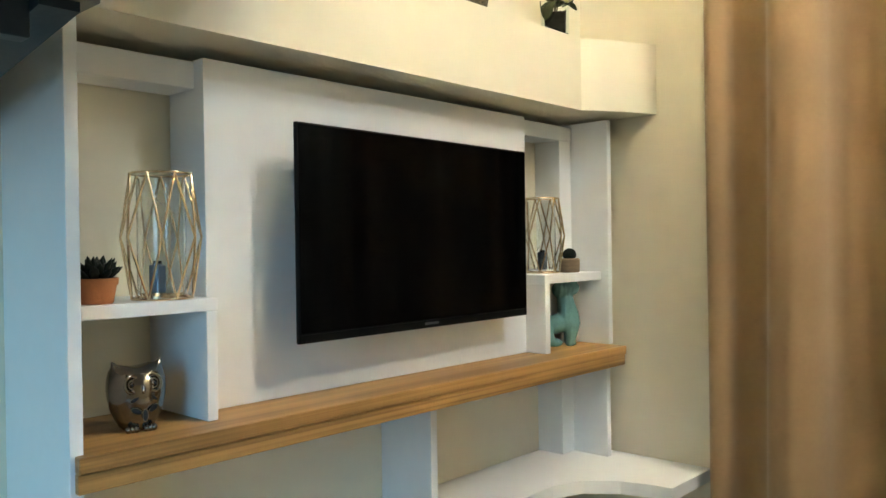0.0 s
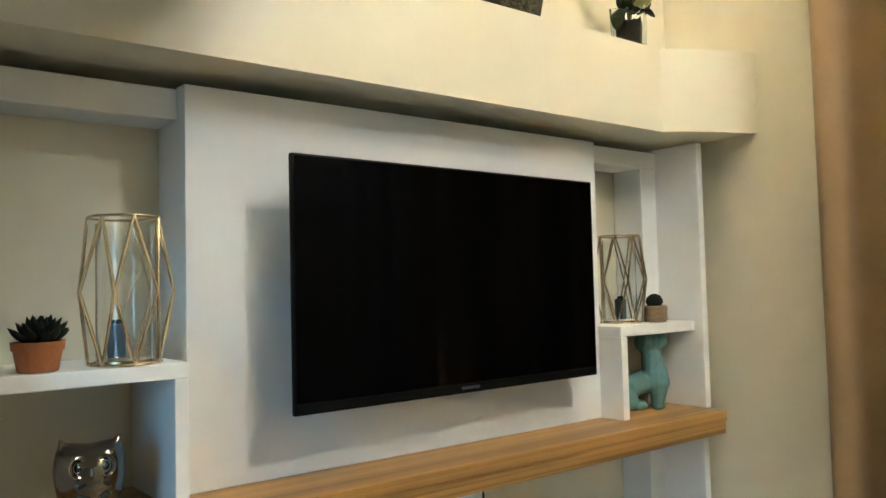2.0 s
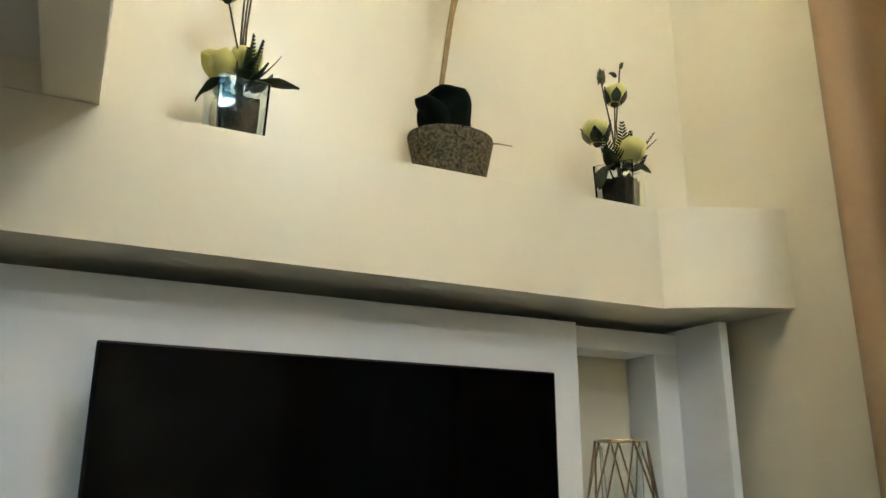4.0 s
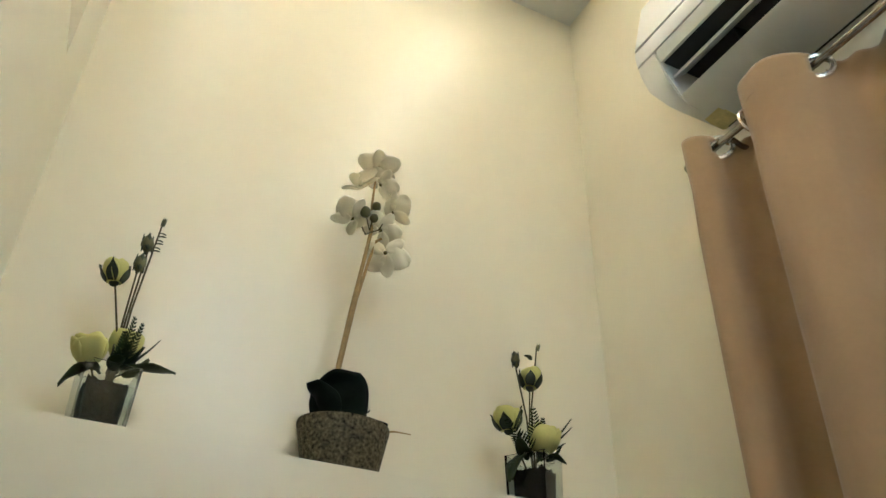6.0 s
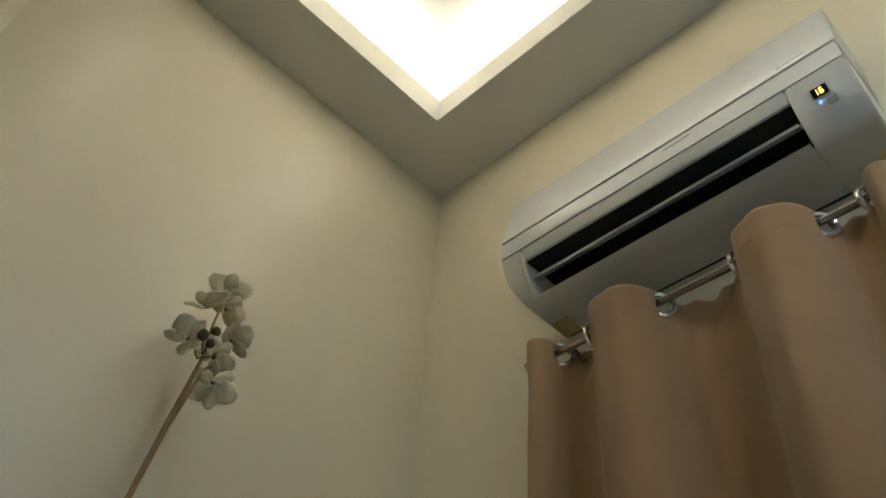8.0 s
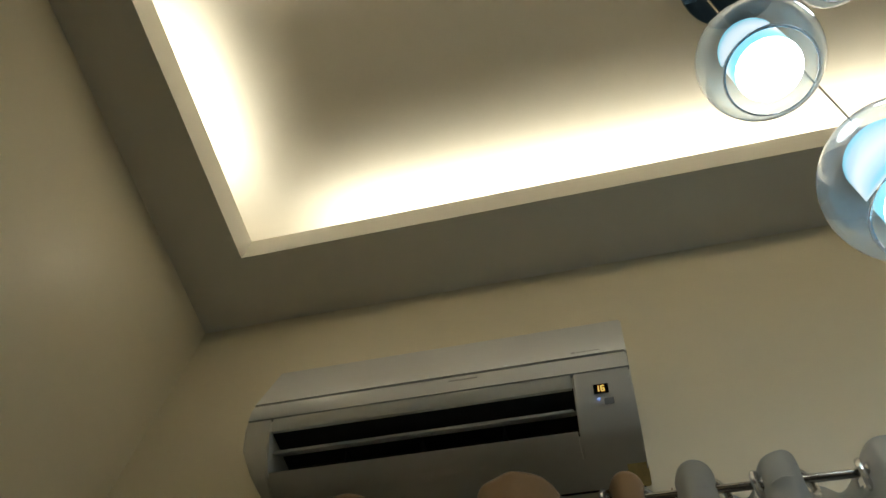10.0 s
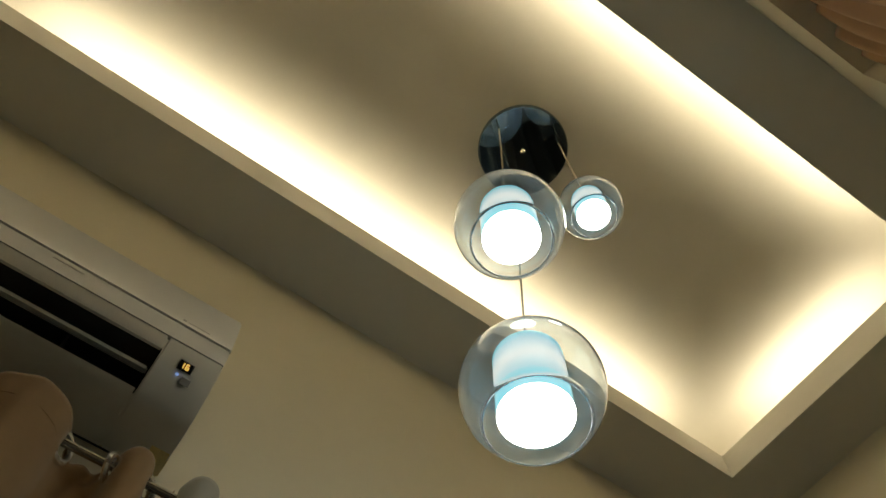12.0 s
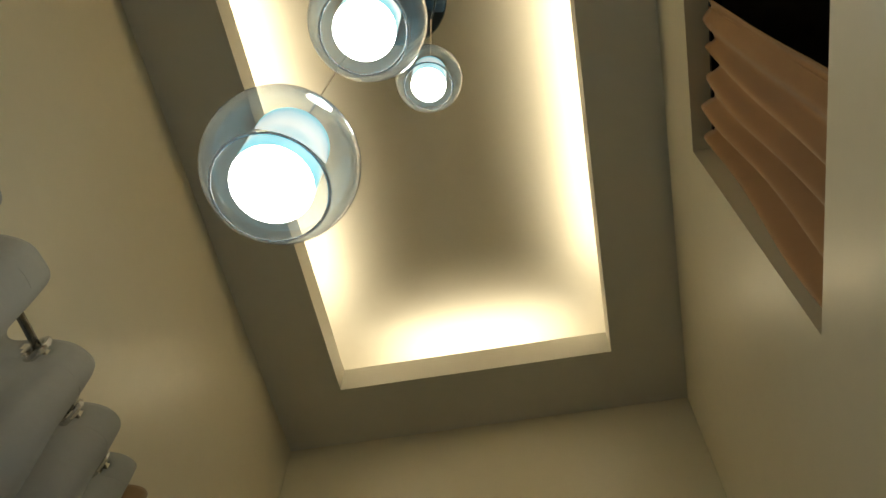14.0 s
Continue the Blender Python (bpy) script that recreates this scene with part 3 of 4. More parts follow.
def cat():
    bm = bmesh.new()

    def blob(at, r, sx=1, sy=1, sz=1, turn=(0, 0, 0)):
        ball(bm, at, r, sx, sy, sz, 20, turn)
    def run(a, b, r0, r1, n=9, sx=1, sy=1, sz=1):
        for k in range(n):
            u = k / (n - 1)
            blob(tuple(Vector(a).lerp(Vector(b), u)), r0 + (r1 - r0) * u, sx, sy, sz)
    for s in (-1, 1):
        run((0.002, s * 0.010, 0.060), (-0.004, s * 0.009, 0.010), 0.023, 0.0145)          # front legs
        blob((0.001, s * 0.010, 0.0065), 0.012, 1.25, 0.8, 0.55)
        run((-0.085, s * 0.018, 0.044), (-0.070, s * 0.020, 0.018), 0.029, 0.021, 6)       # haunches
        blob((-0.056, s * 0.020, 0.010), 0.019, 1.5, 0.75, 0.7)
        blob((-0.016, s * 0.019, 0.186), 0.0085, 0.9, 0.75, 1.0)                           # ears
    run((-0.004, 0, 0.066), (-0.008, 0, 0.090), 0.0335, 0.0335, 6, 1, 0.9)                 # chest
    run((-0.008, 0, 0.090), (-0.018, 0, 0.150), 0.0325, 0.0235, 9, 1, 0.92)                # neck
    run((-0.012, 0, 0.074), (-0.085, 0, 0.052), 0.030, 0.031, 10, 1, 0.95)                 # back
    run((-0.030, 0, 0.168), (0.004, 0, 0.174), 0.0265, 0.0240, 8, 1, 1.1)                 # head
    blob((0.014, 0, 0.168), 0.012, 1.1, 0.9, 0.8)
    for k in range(30):                                                                     # tail
        u = k / 29
        a = -1.9 + 3.5 * u
        blob((-0.096 + 0.016 * math.cos(a), 0.004, 0.110 + 0.062 * math.sin(a)), 0.0095 - 0.002 * u)
    ob = solid("cat_figurine", bm, TEAL, "glossy teal ceramic seated cat with carved stripes, on the wooden shelf", "figurine", smooth="all")
    r = ob.modifiers.new("remesh", "REMESH")
    r.mode, r.voxel_size, r.use_smooth_shade = "VOXEL", 0.0028, True
    s = ob.modifiers.new("smooth", "SMOOTH")
    s.iterations, s.factor = 6, 0.6
    ob.matrix_world = pose(-0.166, -0.060, 1.2205, 0, 0, -46) @ Matrix.Diagonal((1.0, 1.05, 0.985, 1))


def carve(m):
    n, l = m.node_tree.nodes, m.node_tree.links
    tc, w, bp = n.new("ShaderNodeTexCoord"), n.new("ShaderNodeTexWave"), n.new("ShaderNodeBump")
    w.bands_direction = "X"
    w.inputs["Scale"].default_value, w.inputs["Distortion"].default_value, w.inputs["Detail Scale"].default_value = 24, 5.0, 0.9
    bp.inputs["Strength"].default_value, bp.inputs["Distance"].default_value = 0.22, 0.005
    l.new(tc.outputs["Object"], w.inputs[0])
    l.new(w.outputs[0], bp.inputs["Height"])
    l.new(bp.outputs[0], n["Principled BSDF"].inputs["Normal"])


carve(TEAL)
cat()


# ---- stair landing under the loft ----
st = thing("stair_landing", (-2.25, -0.26, 1.80), "grey brown landing board on a dark steel frame", "stairs")
part("board", boxes((-0.75, 0.505, -0.20, 0.335, 0.010, 0.052), bevel=0.002), TREAD, st)
bm = bmesh.new()
prism(bm, [(-0.19, 0.0095), (0.33, 0.0095), (0.33, -0.075), (-0.19, -0.002)], 0.44, 0.485)
bmesh.ops.transform(bm, matrix=Matrix(((0, 0, 1, 0), (1, 0, 0, 0), (0, 1, 0, 0), (0, 0, 0, 1))), verts=bm.verts)
part("steel_stringer", bm, STEEL, st, "dark steel stringer")
for x in (-0.70, -0.1):
    part("steel_crossbar", boxes((x, x + 0.04, -0.17, 0.32, -0.045, 0.0095), bevel=0.002), STEEL, st)
for y in (-0.165, 0.02, 0.28):
    part("steel_crossbar", boxes((-0.66, 0.44, y, y + 0.03, -0.035, 0.0093), bevel=0.002), STEEL, st)


# ---- plants on the ledge ----
def aim(at, direction, spin=0.0):
    """A frame whose +z runs along direction."""
    q = Vector(direction).normalized().to_track_quat("Z", "Y")
    return Matrix.Translation(at) @ q.to_matrix().to_4x4() @ pose(0, 0, 0, 0, 0, spin)


def cup_petal(bm, m, R, H, a0, span, flare, rn, point=0.0):
    """One petal as a curved patch of a rose's cup, with a wavy, slightly turned-out rim."""
    cols, rows, t = 8, 7, 0.0007
    ph = rn.uniform(0, 6.28)
    top, low = [], []
    for i in range(rows + 1):
        v = i / rows
        q = 0.34 + 0.66 * math.sin(math.pi * (0.06 + 0.60 * v)) ** 0.75
        ra, rb = [], []
        for j in range(cols + 1):
            s = 2 * j / cols - 1
            a = a0 + span * 0.5 * s * (1 - point * v ** 1.5) * (0.55 + 0.45 * math.sin(math.pi * min(1, 0.18 + 0.62 * v)))
            z = H * v * (1 - 0.16 * s * s * v) + 0.03 * H * v * v * math.sin(3 * s + ph)
            r = R * (q - 0.10 * v * v + flare * max(0.0, v - 0.72) * (1.2 + 0.5 * math.sin(4 * s + ph)) + 0.05 * s * s)
            for ring_row, rr in ((ra, r), (rb, r - t)):
                ring_row.append(bm.verts.new(m @ Vector((rr * math.cos(a), rr * math.sin(a), z))))
        top.append(ra)
        low.append(rb)
    for g, flip in ((top, False), (low, True)):
        for i in range(rows):
            for j in range(cols):
                vs = (g[i][j], g[i][j + 1], g[i + 1][j + 1], g[i + 1][j])
                bm.faces.new(vs[::-1] if flip else vs)
    edge = [(i, 0) for i in range(rows + 1)] + [(rows, j) for j in range(1, cols + 1)] + [(i, cols) for i in range(rows - 1, -1, -1)] + [(0, j) for j in range(cols - 1, 0, -1)]
    for (i, j), (p, q) in zip(edge, edge[1:] + edge[:1]):
        bm.faces.new((top[i][j], low[i][j], low[p][q], top[p][q]))
    return bm


def rose_bloom(parent, at, direction, r, opened=0.5, seed=1, sepals=True):
    rn = random.Random(seed)
    R, H = r * (0.96 + 0.26 * opened), r * 1.75
    m = aim(at, direction)
    b = None
    for n, k, h, flare in ((3, 1.0, 0.94, 0.40 * opened), (3, 0.84, 1.0, 0.2 * opened), (3, 0.64, 1.02, 0.0), (2, 0.42, 1.0, -0.1), (2, 0.22, 0.97, -0.1)):
        turn = rn.uniform(0, 6.28)
        for i in range(n):
            bm = cup_petal(bmesh.new(), m, R * k * rn.uniform(0.96, 1.05), H * h * rn.uniform(0.95, 1.03), turn + 2 * math.pi * i / n, 2 * math.pi / n * 1.3, flare, rn)
            if b:
                part("petal", bm, ROSE, b, smooth="all")
            else:
                b = part("rose_bloom", bm, ROSE, parent, "pale lime green rose bloom", smooth="all")
    part("calyx", ball(bmesh.new(), tuple(m @ Vector((0, 0, 0.02 * r))), r * 0.36, seg=12), SEPAL, b, smooth="all")
    if sepals:
        for k in range(5):
            bm = cup_petal(bmesh.new(), m, R * 1.07, H * rn.uniform(0.66, 0.98), 1.2566 * k + rn.uniform(-0.2, 0.2), 1.25, rn.uniform(0.0, 0.9), rn, 0.97)
            part("sepal", bm, SEPAL, b, "dark green sepal", smooth="all")
    return b


def bud(parent, at, direction, r, length):
    bm = lathe(bmesh.new(), [(0, 0), (r * 0.55, length * 0.08), (r, length * 0.38), (r * 0.72, length * 0.72), (0, length)], 12, m=aim(at, direction))
    b = part("rosebud", bm, BUD, parent, "closed olive green rosebud", smooth="all")
    for k in range(4):
        bm = blade(bmesh.new(), aim(at, direction) @ pose(0, 0, 0, 0, 0, 90 * k) @ pose(0, r * 0.75, 0, 84, 0, 0), length * 0.95, r * 1.0, cup=0.6, bend=0.12, rows=4, cols=2, tip=0.5)
        part("sepal", bm, SEPAL, b, smooth="all")


def stem(parent, pts, r=0.0020, material=STEM):
    return part("stem", tube(bmesh.new(), pts, r, 6, r * 0.75), material, parent, smooth=True)


def fern(parent, at, direction, length, spin=0):
    bm = bmesh.new()
    m = aim(at, direction, spin)
    tube(bm, [m @ Vector((0, 0.12 * length * (k / 6) ** 2, length * k / 6)) for k in range(7)], 0.0006, 5, 0.0003)
    for k in range(3, 15):
        u = k / 15
        for s in (-1, 1):
            mm = m @ pose(0, 0.12 * length * u * u, length * u, 0, s * 52, 0)
            blade(bm, mm @ pose(0, 0, 0, 90, 0, 0), length * 0.30 * (1.05 - u) + 0.003, 0.0038, cup=0.1, bend=-0.1, rows=3, cols=2)
    return part("fern_frond", bm, FERN, parent, "fine dark fern frond")


def broad_leaf(parent, at, m, length, width, material=LEAF, bend=-0.25, name="leaf"):
    return part(name, blade(bmesh.new(), Matrix.Translation(at) @ m, length, width, cup=0.35, bend=bend, rows=9, cols=4, tip=0.85, thick=0.001, rounded=0.5), material, parent, smooth="all")


def glass_cube(parent, w, h, fill):
    t = 0.0035
    bm = bmesh.new()
    box(bm, -w / 2, w / 2, -w / 2, w / 2, 0, h)
    bmesh.ops.delete(bm, geom=[f for f in bm.faces if f.calc_center_median().z > h - 1e-5], context="FACES_ONLY")
    for v in bm.verts:
        k = 0.95 if v.co.z < h / 2 else 1.03
        v.co.x, v.co.y = v.co.x * k, v.co.y * k
    outer = [v for v in bm.verts]
    inner = {v: bm.verts.new((v.co.x * (1 - 2 * t / w), v.co.y * (1 - 2 * t / w), v.co.z + (0.006 if v.co.z < h / 2 else 0))) for v in outer}
    for f in list(bm.faces):
        bm.faces.new([inner[v] for v in f.verts][::-1])
    for e in [e for e in bm.edges if e.verts[0].co.z > h - 1e-5 and e.verts[1].co.z > h - 1e-5 and len(e.link_faces) == 1 and e.verts[0] in inner]:
        a, b = e.verts
        bm.faces.new((a, b, inner[b], inner[a]))
    part("glass_vase", bm, VASE_GLASS, parent, "clear square glass vase").visible_shadow = False
    bm = bmesh.new()
    s = w / 2 - 0.0095
    box(bm, -s, s, -s, s, 0.0085, fill)
    bmesh.ops.subdivide_edges(bm, edges=bm.edges, cuts=13, use_grid_fill=True)
    for v in bm.verts:
        k = 0.90 + 0.13 * (v.co.z / h)
        n = noise.noise(v.co * 120 + Vector((w * 900, 0, 0))) * 0.0035 + noise.noise(v.co * 300) * 0.0015
        v.co.x, v.co.y = v.co.x * k * (1 + n * 10 - 0.03), v.co.y * k * (1 + n * 10 - 0.03)
        v.co.z += n * 2.5 * (v.co.z > fill * 0.9)
    part("pebble_filling", bm, SOIL, parent, "dark brown moss and soil", smooth="all")


ar = thing("rose_arrangement", (-1.060, -0.082, LOFT), "lime green roses with buds and fern in a square glass vase", "flower vase", "rose vases on the ledge", turn=6)
glass_cube(ar, 0.084, 0.104, 0.076)
for pts in ([(0.0, 0, 0.06), (-0.004, -0.004, 0.17), (-0.030, -0.012, 0.255)], [(0.006, 0, 0.06), (0.004, 0, 0.2), (0.008, -0.004, 0.335)], [(0.008, 0, 0.06), (0.008, -0.002, 0.22), (0.020, -0.006, 0.40)], [(0.004, 0, 0.06), (0.0, 0, 0.2), (0.0, -0.004, 0.29)], [(-0.01, 0, 0.06), (-0.034, -0.02, 0.11)], [(0.006, 0, 0.06), (0.014, 0.004, 0.15)]):
    stem(ar, pts)
rose_bloom(ar, (-0.036, -0.022, 0.102), (-0.25, -0.25, 1), 0.0258, 0.45, 3, False)
rose_bloom(ar, (0.012, 0.010, 0.137), (0.1, 0, 1), 0.0262, 0.4, 5, False)
rose_bloom(ar, (-0.032, -0.012, 0.255), (-0.12, -0.15, 1), 0.0225, 0.12, 7)
bud(ar, (0.006, -0.004, 0.335), (-0.1, 0, 1), 0.0120, 0.038)
bud(ar, (0.001, -0.004, 0.292), (0.0, 0, 1), 0.0112, 0.038)
bud(ar, (0.020, -0.006, 0.395), (0.15, 0, 1), 0.0038, 0.020)
for k in range(6):
    broad_leaf(ar, (0.015 + 0.001 * k, -0.005, 0.34 + 0.008 * k), pose(0, 0, 0, 30, 0, -90 + 25 * (k % 2)), 0.014, 0.004, SEPAL)
for d, L in (((0.75, -0.35, 0.75), 0.085), ((0.30, -0.5, 1), 0.09), ((0.15, -0.3, 1.2), 0.10), ((0.5, -0.6, 0.6), 0.06), ((-0.1, -0.6, 0.9), 0.07)):
    fern(ar, (0.010, -0.012, 0.098), d, L, 20)
broad_leaf(ar, (0.012, -0.020, 0.106), pose(0, 0, 0, 8, 14, -96), 0.086, 0.046, bend=-0.04)
broad_leaf(ar, (-0.020, -0.01, 0.106), pose(0, 0, 0, -28, 0, 82), 0.066, 0.040)
broad_leaf(ar, (0.0, -0.02, 0.10), pose(0, 0, 0, 40, 0, -170), 0.035, 0.026)
broad_leaf(ar, (0.0, 0.0, 0.10), pose(0, 0, 0, 55, 0, -60), 0.045, 0.026)

a3 = thing("rose_arrangement", (-0.268, -0.088, LOFT), "two lime green roses with fern in a square glass vase", "flower vase", "rose vases on the ledge", turn=33)
glass_cube(a3, 0.082, 0.098, 0.070)
b3 = a3.matrix_world.to_3x3().inverted()


def w3(x, y, z):
    return tuple(b3 @ Vector((x, y, z)))


for pts in ([w3(0, 0, 0.06), w3(-0.006, 0, 0.16), w3(-0.004, -0.004, 0.245)], [w3(0, 0, 0.06), w3(-0.012, 0, 0.18), w3(-0.036, -0.004, 0.285)], [w3(0.004, 0, 0.06), w3(0.0, 0, 0.2), w3(0.018, -0.004, 0.345)], [w3(-0.01, 0, 0.06), w3(-0.05, -0.01, 0.13)], [w3(0, 0, 0.06), w3(0.004, -0.014, 0.115)]):
    stem(a3, pts)
rose_bloom(a3, w3(-0.062, -0.012, 0.140), w3(-0.15, -0.1, 1), 0.0265, 0.35, 11)
rose_bloom(a3, w3(0.006, -0.020, 0.105), w3(0.1, -0.3, 1), 0.031, 0.5, 13, False)
rose_bloom(a3, w3(-0.004, -0.004, 0.245), w3(0.12, 0, 1), 0.0240, 0.1, 17)
bud(a3, w3(-0.036, -0.004, 0.285), w3(0, 0, 1), 0.0098, 0.036)
bud(a3, w3(0.018, -0.004, 0.335), w3(0.4, 0, 1), 0.0042, 0.018)
broad_leaf(a3, w3(0.004, -0.004, 0.31), pose(0, 0, 0, 35, 0, 60), 0.02, 0.012, SEPAL)
for d, L in (((0.85, -0.3, 0.8), 0.085), ((0.65, -0.5, 0.5), 0.07), ((-0.4, -0.6, 0.8), 0.075), ((-0.9, -0.4, 0.35), 0.085), ((0.9, 0, 0.4), 0.06), ((-0.15, -0.8, 0.9), 0.06)):
    fern(a3, w3(0.0, -0.012, 0.098), w3(*d), L * 1.3, 10)
for k, (d, s) in enumerate((((-0.9, -0.5, 0.3), 0.05), ((0.9, -0.4, 0.5), 0.05), ((0.6, 0.2, 0.9), 0.06), ((-0.6, 0.1, 0.9), 0.06))):
    broad_leaf(a3, w3(0.02 * d[0], 0.02 * d[1] - 0.005, 0.094), (aim((0, 0, 0), w3(*d)) @ pose(0, 0, 0, 90, 0, 0)).to_3x3().to_4x4(), s, 0.03)
    broad_leaf(ar, (0.02 * d[0], 0.02 * d[1] - 0.005, 0.098), (aim((0, 0, 0), d) @ pose(0, 0, 0, 90, 0, 0)).to_3x3().to_4x4(), s, 0.03)
broad_leaf(a3, w3(-0.03, -0.01, 0.10), pose(0, 0, 0, -48, 0, 62), 0.068, 0.044)
broad_leaf(a3, w3(-0.02, -0.01, 0.098), pose(0, 0, 0, -38, 0, 46), 0.058, 0.042)
broad_leaf(a3, w3(0.02, -0.02, 0.10), pose(0, 0, 0, -10, 0, -160), 0.040, 0.030)

oc = thing("potted_orchid", (-0.657, -0.076, LOFT), "white artificial orchid in a speckled stone pot", "potted plant")
bm = lathe(bmesh.new(), [(0, 0), (0.068, 0), (0.072, 0.004), (0.091, 0.088), (0.090, 0.093), (0.083, 0.093), (0.080, 0.084), (0, 0.084)], 40, sx=0.93, sy=0.74)
part("stone_pot", bm, STONE, oc, smooth=True)
part("soil", lathe(bmesh.new(), [(0, 0.0865), (0.0795, 0.0865), (0.0795, 0.0852), (0, 0.0850)], 24, sx=0.93, sy=0.74), SOIL, oc)
for at, m, L, W in (((-0.012, 0.0, 0.088), pose(0, 0, 0, 74, 0, 172), 0.106, 0.108), ((-0.030, -0.008, 0.096), pose(0, 0, 0, 62, 0, 112), 0.078, 0.062), ((0.015, 0.01, 0.088), pose(0, 0, 0, 58, 0, -60), 0.070, 0.045), ((0.02, -0.005, 0.088), pose(0, 0, 0, 22, 0, -95), 0.062, 0.036)):
    part("leaf", blade(bmesh.new(), Matrix.Translation(at) @ m, L, W, cup=0.4, bend=-0.25 if L > 0.07 else -0.1, rows=12, cols=6, tip=0.8, thick=0.002, rounded=0.34), DARK_LEAF, oc, "broad dark orchid leaf", smooth="all")
part("twig", tube(bmesh.new(), [(0.06, -0.02, 0.088), (0.09, -0.025, 0.092), (0.118, -0.03, 0.090)], 0.0022, 6, 0.0008), TAN_STEM, oc)
stem(oc, [(-0.024, -0.010, 0.085), (-0.020, -0.014, 0.20), (-0.008, -0.022, 0.32), (0.004, -0.036, 0.43), (0.010, -0.048, 0.50)], 0.0048, TAN_STEM)
stem(oc, [(-0.020, -0.008, 0.085), (-0.016, -0.010, 0.20), (0.000, -0.020, 0.34), (0.014, -0.036, 0.43), (0.022, -0.048, 0.47), (0.03, -0.055, 0.475)], 0.0036, TAN_STEM)
stem(oc, [(0.010, -0.048, 0.50), (0.004, -0.052, 0.55), (0.006, -0.056, 0.62), (0.012, -0.058, 0.66)], 0.0026, TAN_STEM)


def orchid_flower(parent, at, direction, spin, size):
    m = aim(at, direction, spin)
    fl = part("orchid_flower", blade(bmesh.new(), m @ pose(0, 0, 0, 28, 0, 180), size * 0.28, size * 0.2, cup=1.0, bend=0.6), ORCHID, parent, "white orchid bloom", smooth="all")
    for a, L, W in ((0, 0.52, 0.34), (128, 0.50, 0.30), (-128, 0.50, 0.30), (66, 0.56, 0.56), (-66, 0.56, 0.56)):
        part("petal", blade(bmesh.new(), m @ pose(0, 0, 0.001 * (abs(a) == 66), 0, 0, a) @ pose(0, 0.004, 0, 12, 0, 0), size * L, size * W, cup=0.25, bend=0.12, rows=8, cols=5, tip=0.9 if W < 0.4 else 0.75, rounded=0.55), ORCHID, fl, smooth="all")
    part("column", ball(bmesh.new(), tuple(m @ Vector((0, 0, 0.004))), size * 0.055, seg=10), BUD, fl)
    return fl


for at, d, s, z in (((0.012, -0.050, 0.648), (0.15, 0.25, 0.9), 10, 0.086), ((-0.026, -0.056, 0.588), (-0.35, -0.1, 0.9), -20, 0.086), ((0.050, -0.052, 0.548), (0.85, 0.1, 0.45), 20, 0.088),
                    ((-0.034, -0.054, 0.502), (-0.35, 0.55, 0.75), 0, 0.086), ((0.026, -0.054, 0.494), (0.35, 0.6, 0.65), 40, 0.076), ((0.038, -0.060, 0.440), (0.45, 0.75, 0.25), 176, 0.090), ((0.016, -0.056, 0.606), (0.6, 0.3, 0.7), 60, 0.070)):
    orchid_flower(oc, at, d, s, z)
for at, r in (((-0.012, -0.062, 0.522), 0.0115), ((0.006, -0.066, 0.510), 0.009), ((0.010, -0.064, 0.542), 0.0095)):
    bm = ball(bmesh.new(), at, r, sz=1.1, seg=14)
    part("flower_bud", bm, BUD, oc, "round olive flower bud", smooth="all")
    stem(oc, [(0.004, -0.05, 0.49), tuple(Vector(at) * 0.5 + Vector((0.004, -0.05, 0.49)) * 0.5), at], 0.0013)
for e in ((0.034, -0.066, 0.52), (-0.016, -0.06, 0.485)):
    stem(oc, [(0.006, -0.05, 0.485), tuple((Vector(e) + Vector((0.006, -0.05, 0.485))) * 0.5 + Vector((0, 0, -0.012))), e], 0.0016)

for ob in oc.children:
    if ob.name.split(".")[0] in ("stem", "orchid_flower", "flower_bud"):
        ob.location.x = -0.006

# ---- air conditioner ----
ac = thing("air_conditioner", (0, -0.852, 2.855), "white split air conditioner mounted high on the wall", "air conditioner")
HL = 0.400
# section, distance from the wall and height above the lower edge
FRONT = [(0.004, 0.365), (0.120, 0.365), (0.139, 0.360), (0.147, 0.348), (0.190, 0.1815)]
BAND = [(0.190, 0.174), (0.193, 0.160), (0.190, 0.128)]


def section(name, pts, y0, y1, material, label="", parent=ac, taper=0.0):
    bm = bmesh.new()
    pts = [p for i, p in enumerate(pts) if p not in pts[:i]]
    a = [bm.verts.new((-d, y0, z)) for d, z in pts]
    b = [bm.verts.new((-d, y1, z)) for d, z in pts]
    bm.faces.new(a)
    bm.faces.new(b[::-1])
    for i in range(len(a)):
        k = (i + 1) % len(a)
        bm.faces.new((a[i], b[i], b[k], a[k]))
    bmesh.ops.bevel(bm, geom=[e for e in bm.edges if abs(e.verts[0].co.y - e.verts[1].co.y) < 1e-6], offset=0.003, segments=2, affect="EDGES")
    for v in bm.verts:
        if v.co.y > y1 - 0.004 and v.co.z < 0.07:
            v.co.y -= taper * ((0.07 - v.co.z) / 0.07) ** 1.4
    return part(name, bm, material, parent, label, smooth=True)


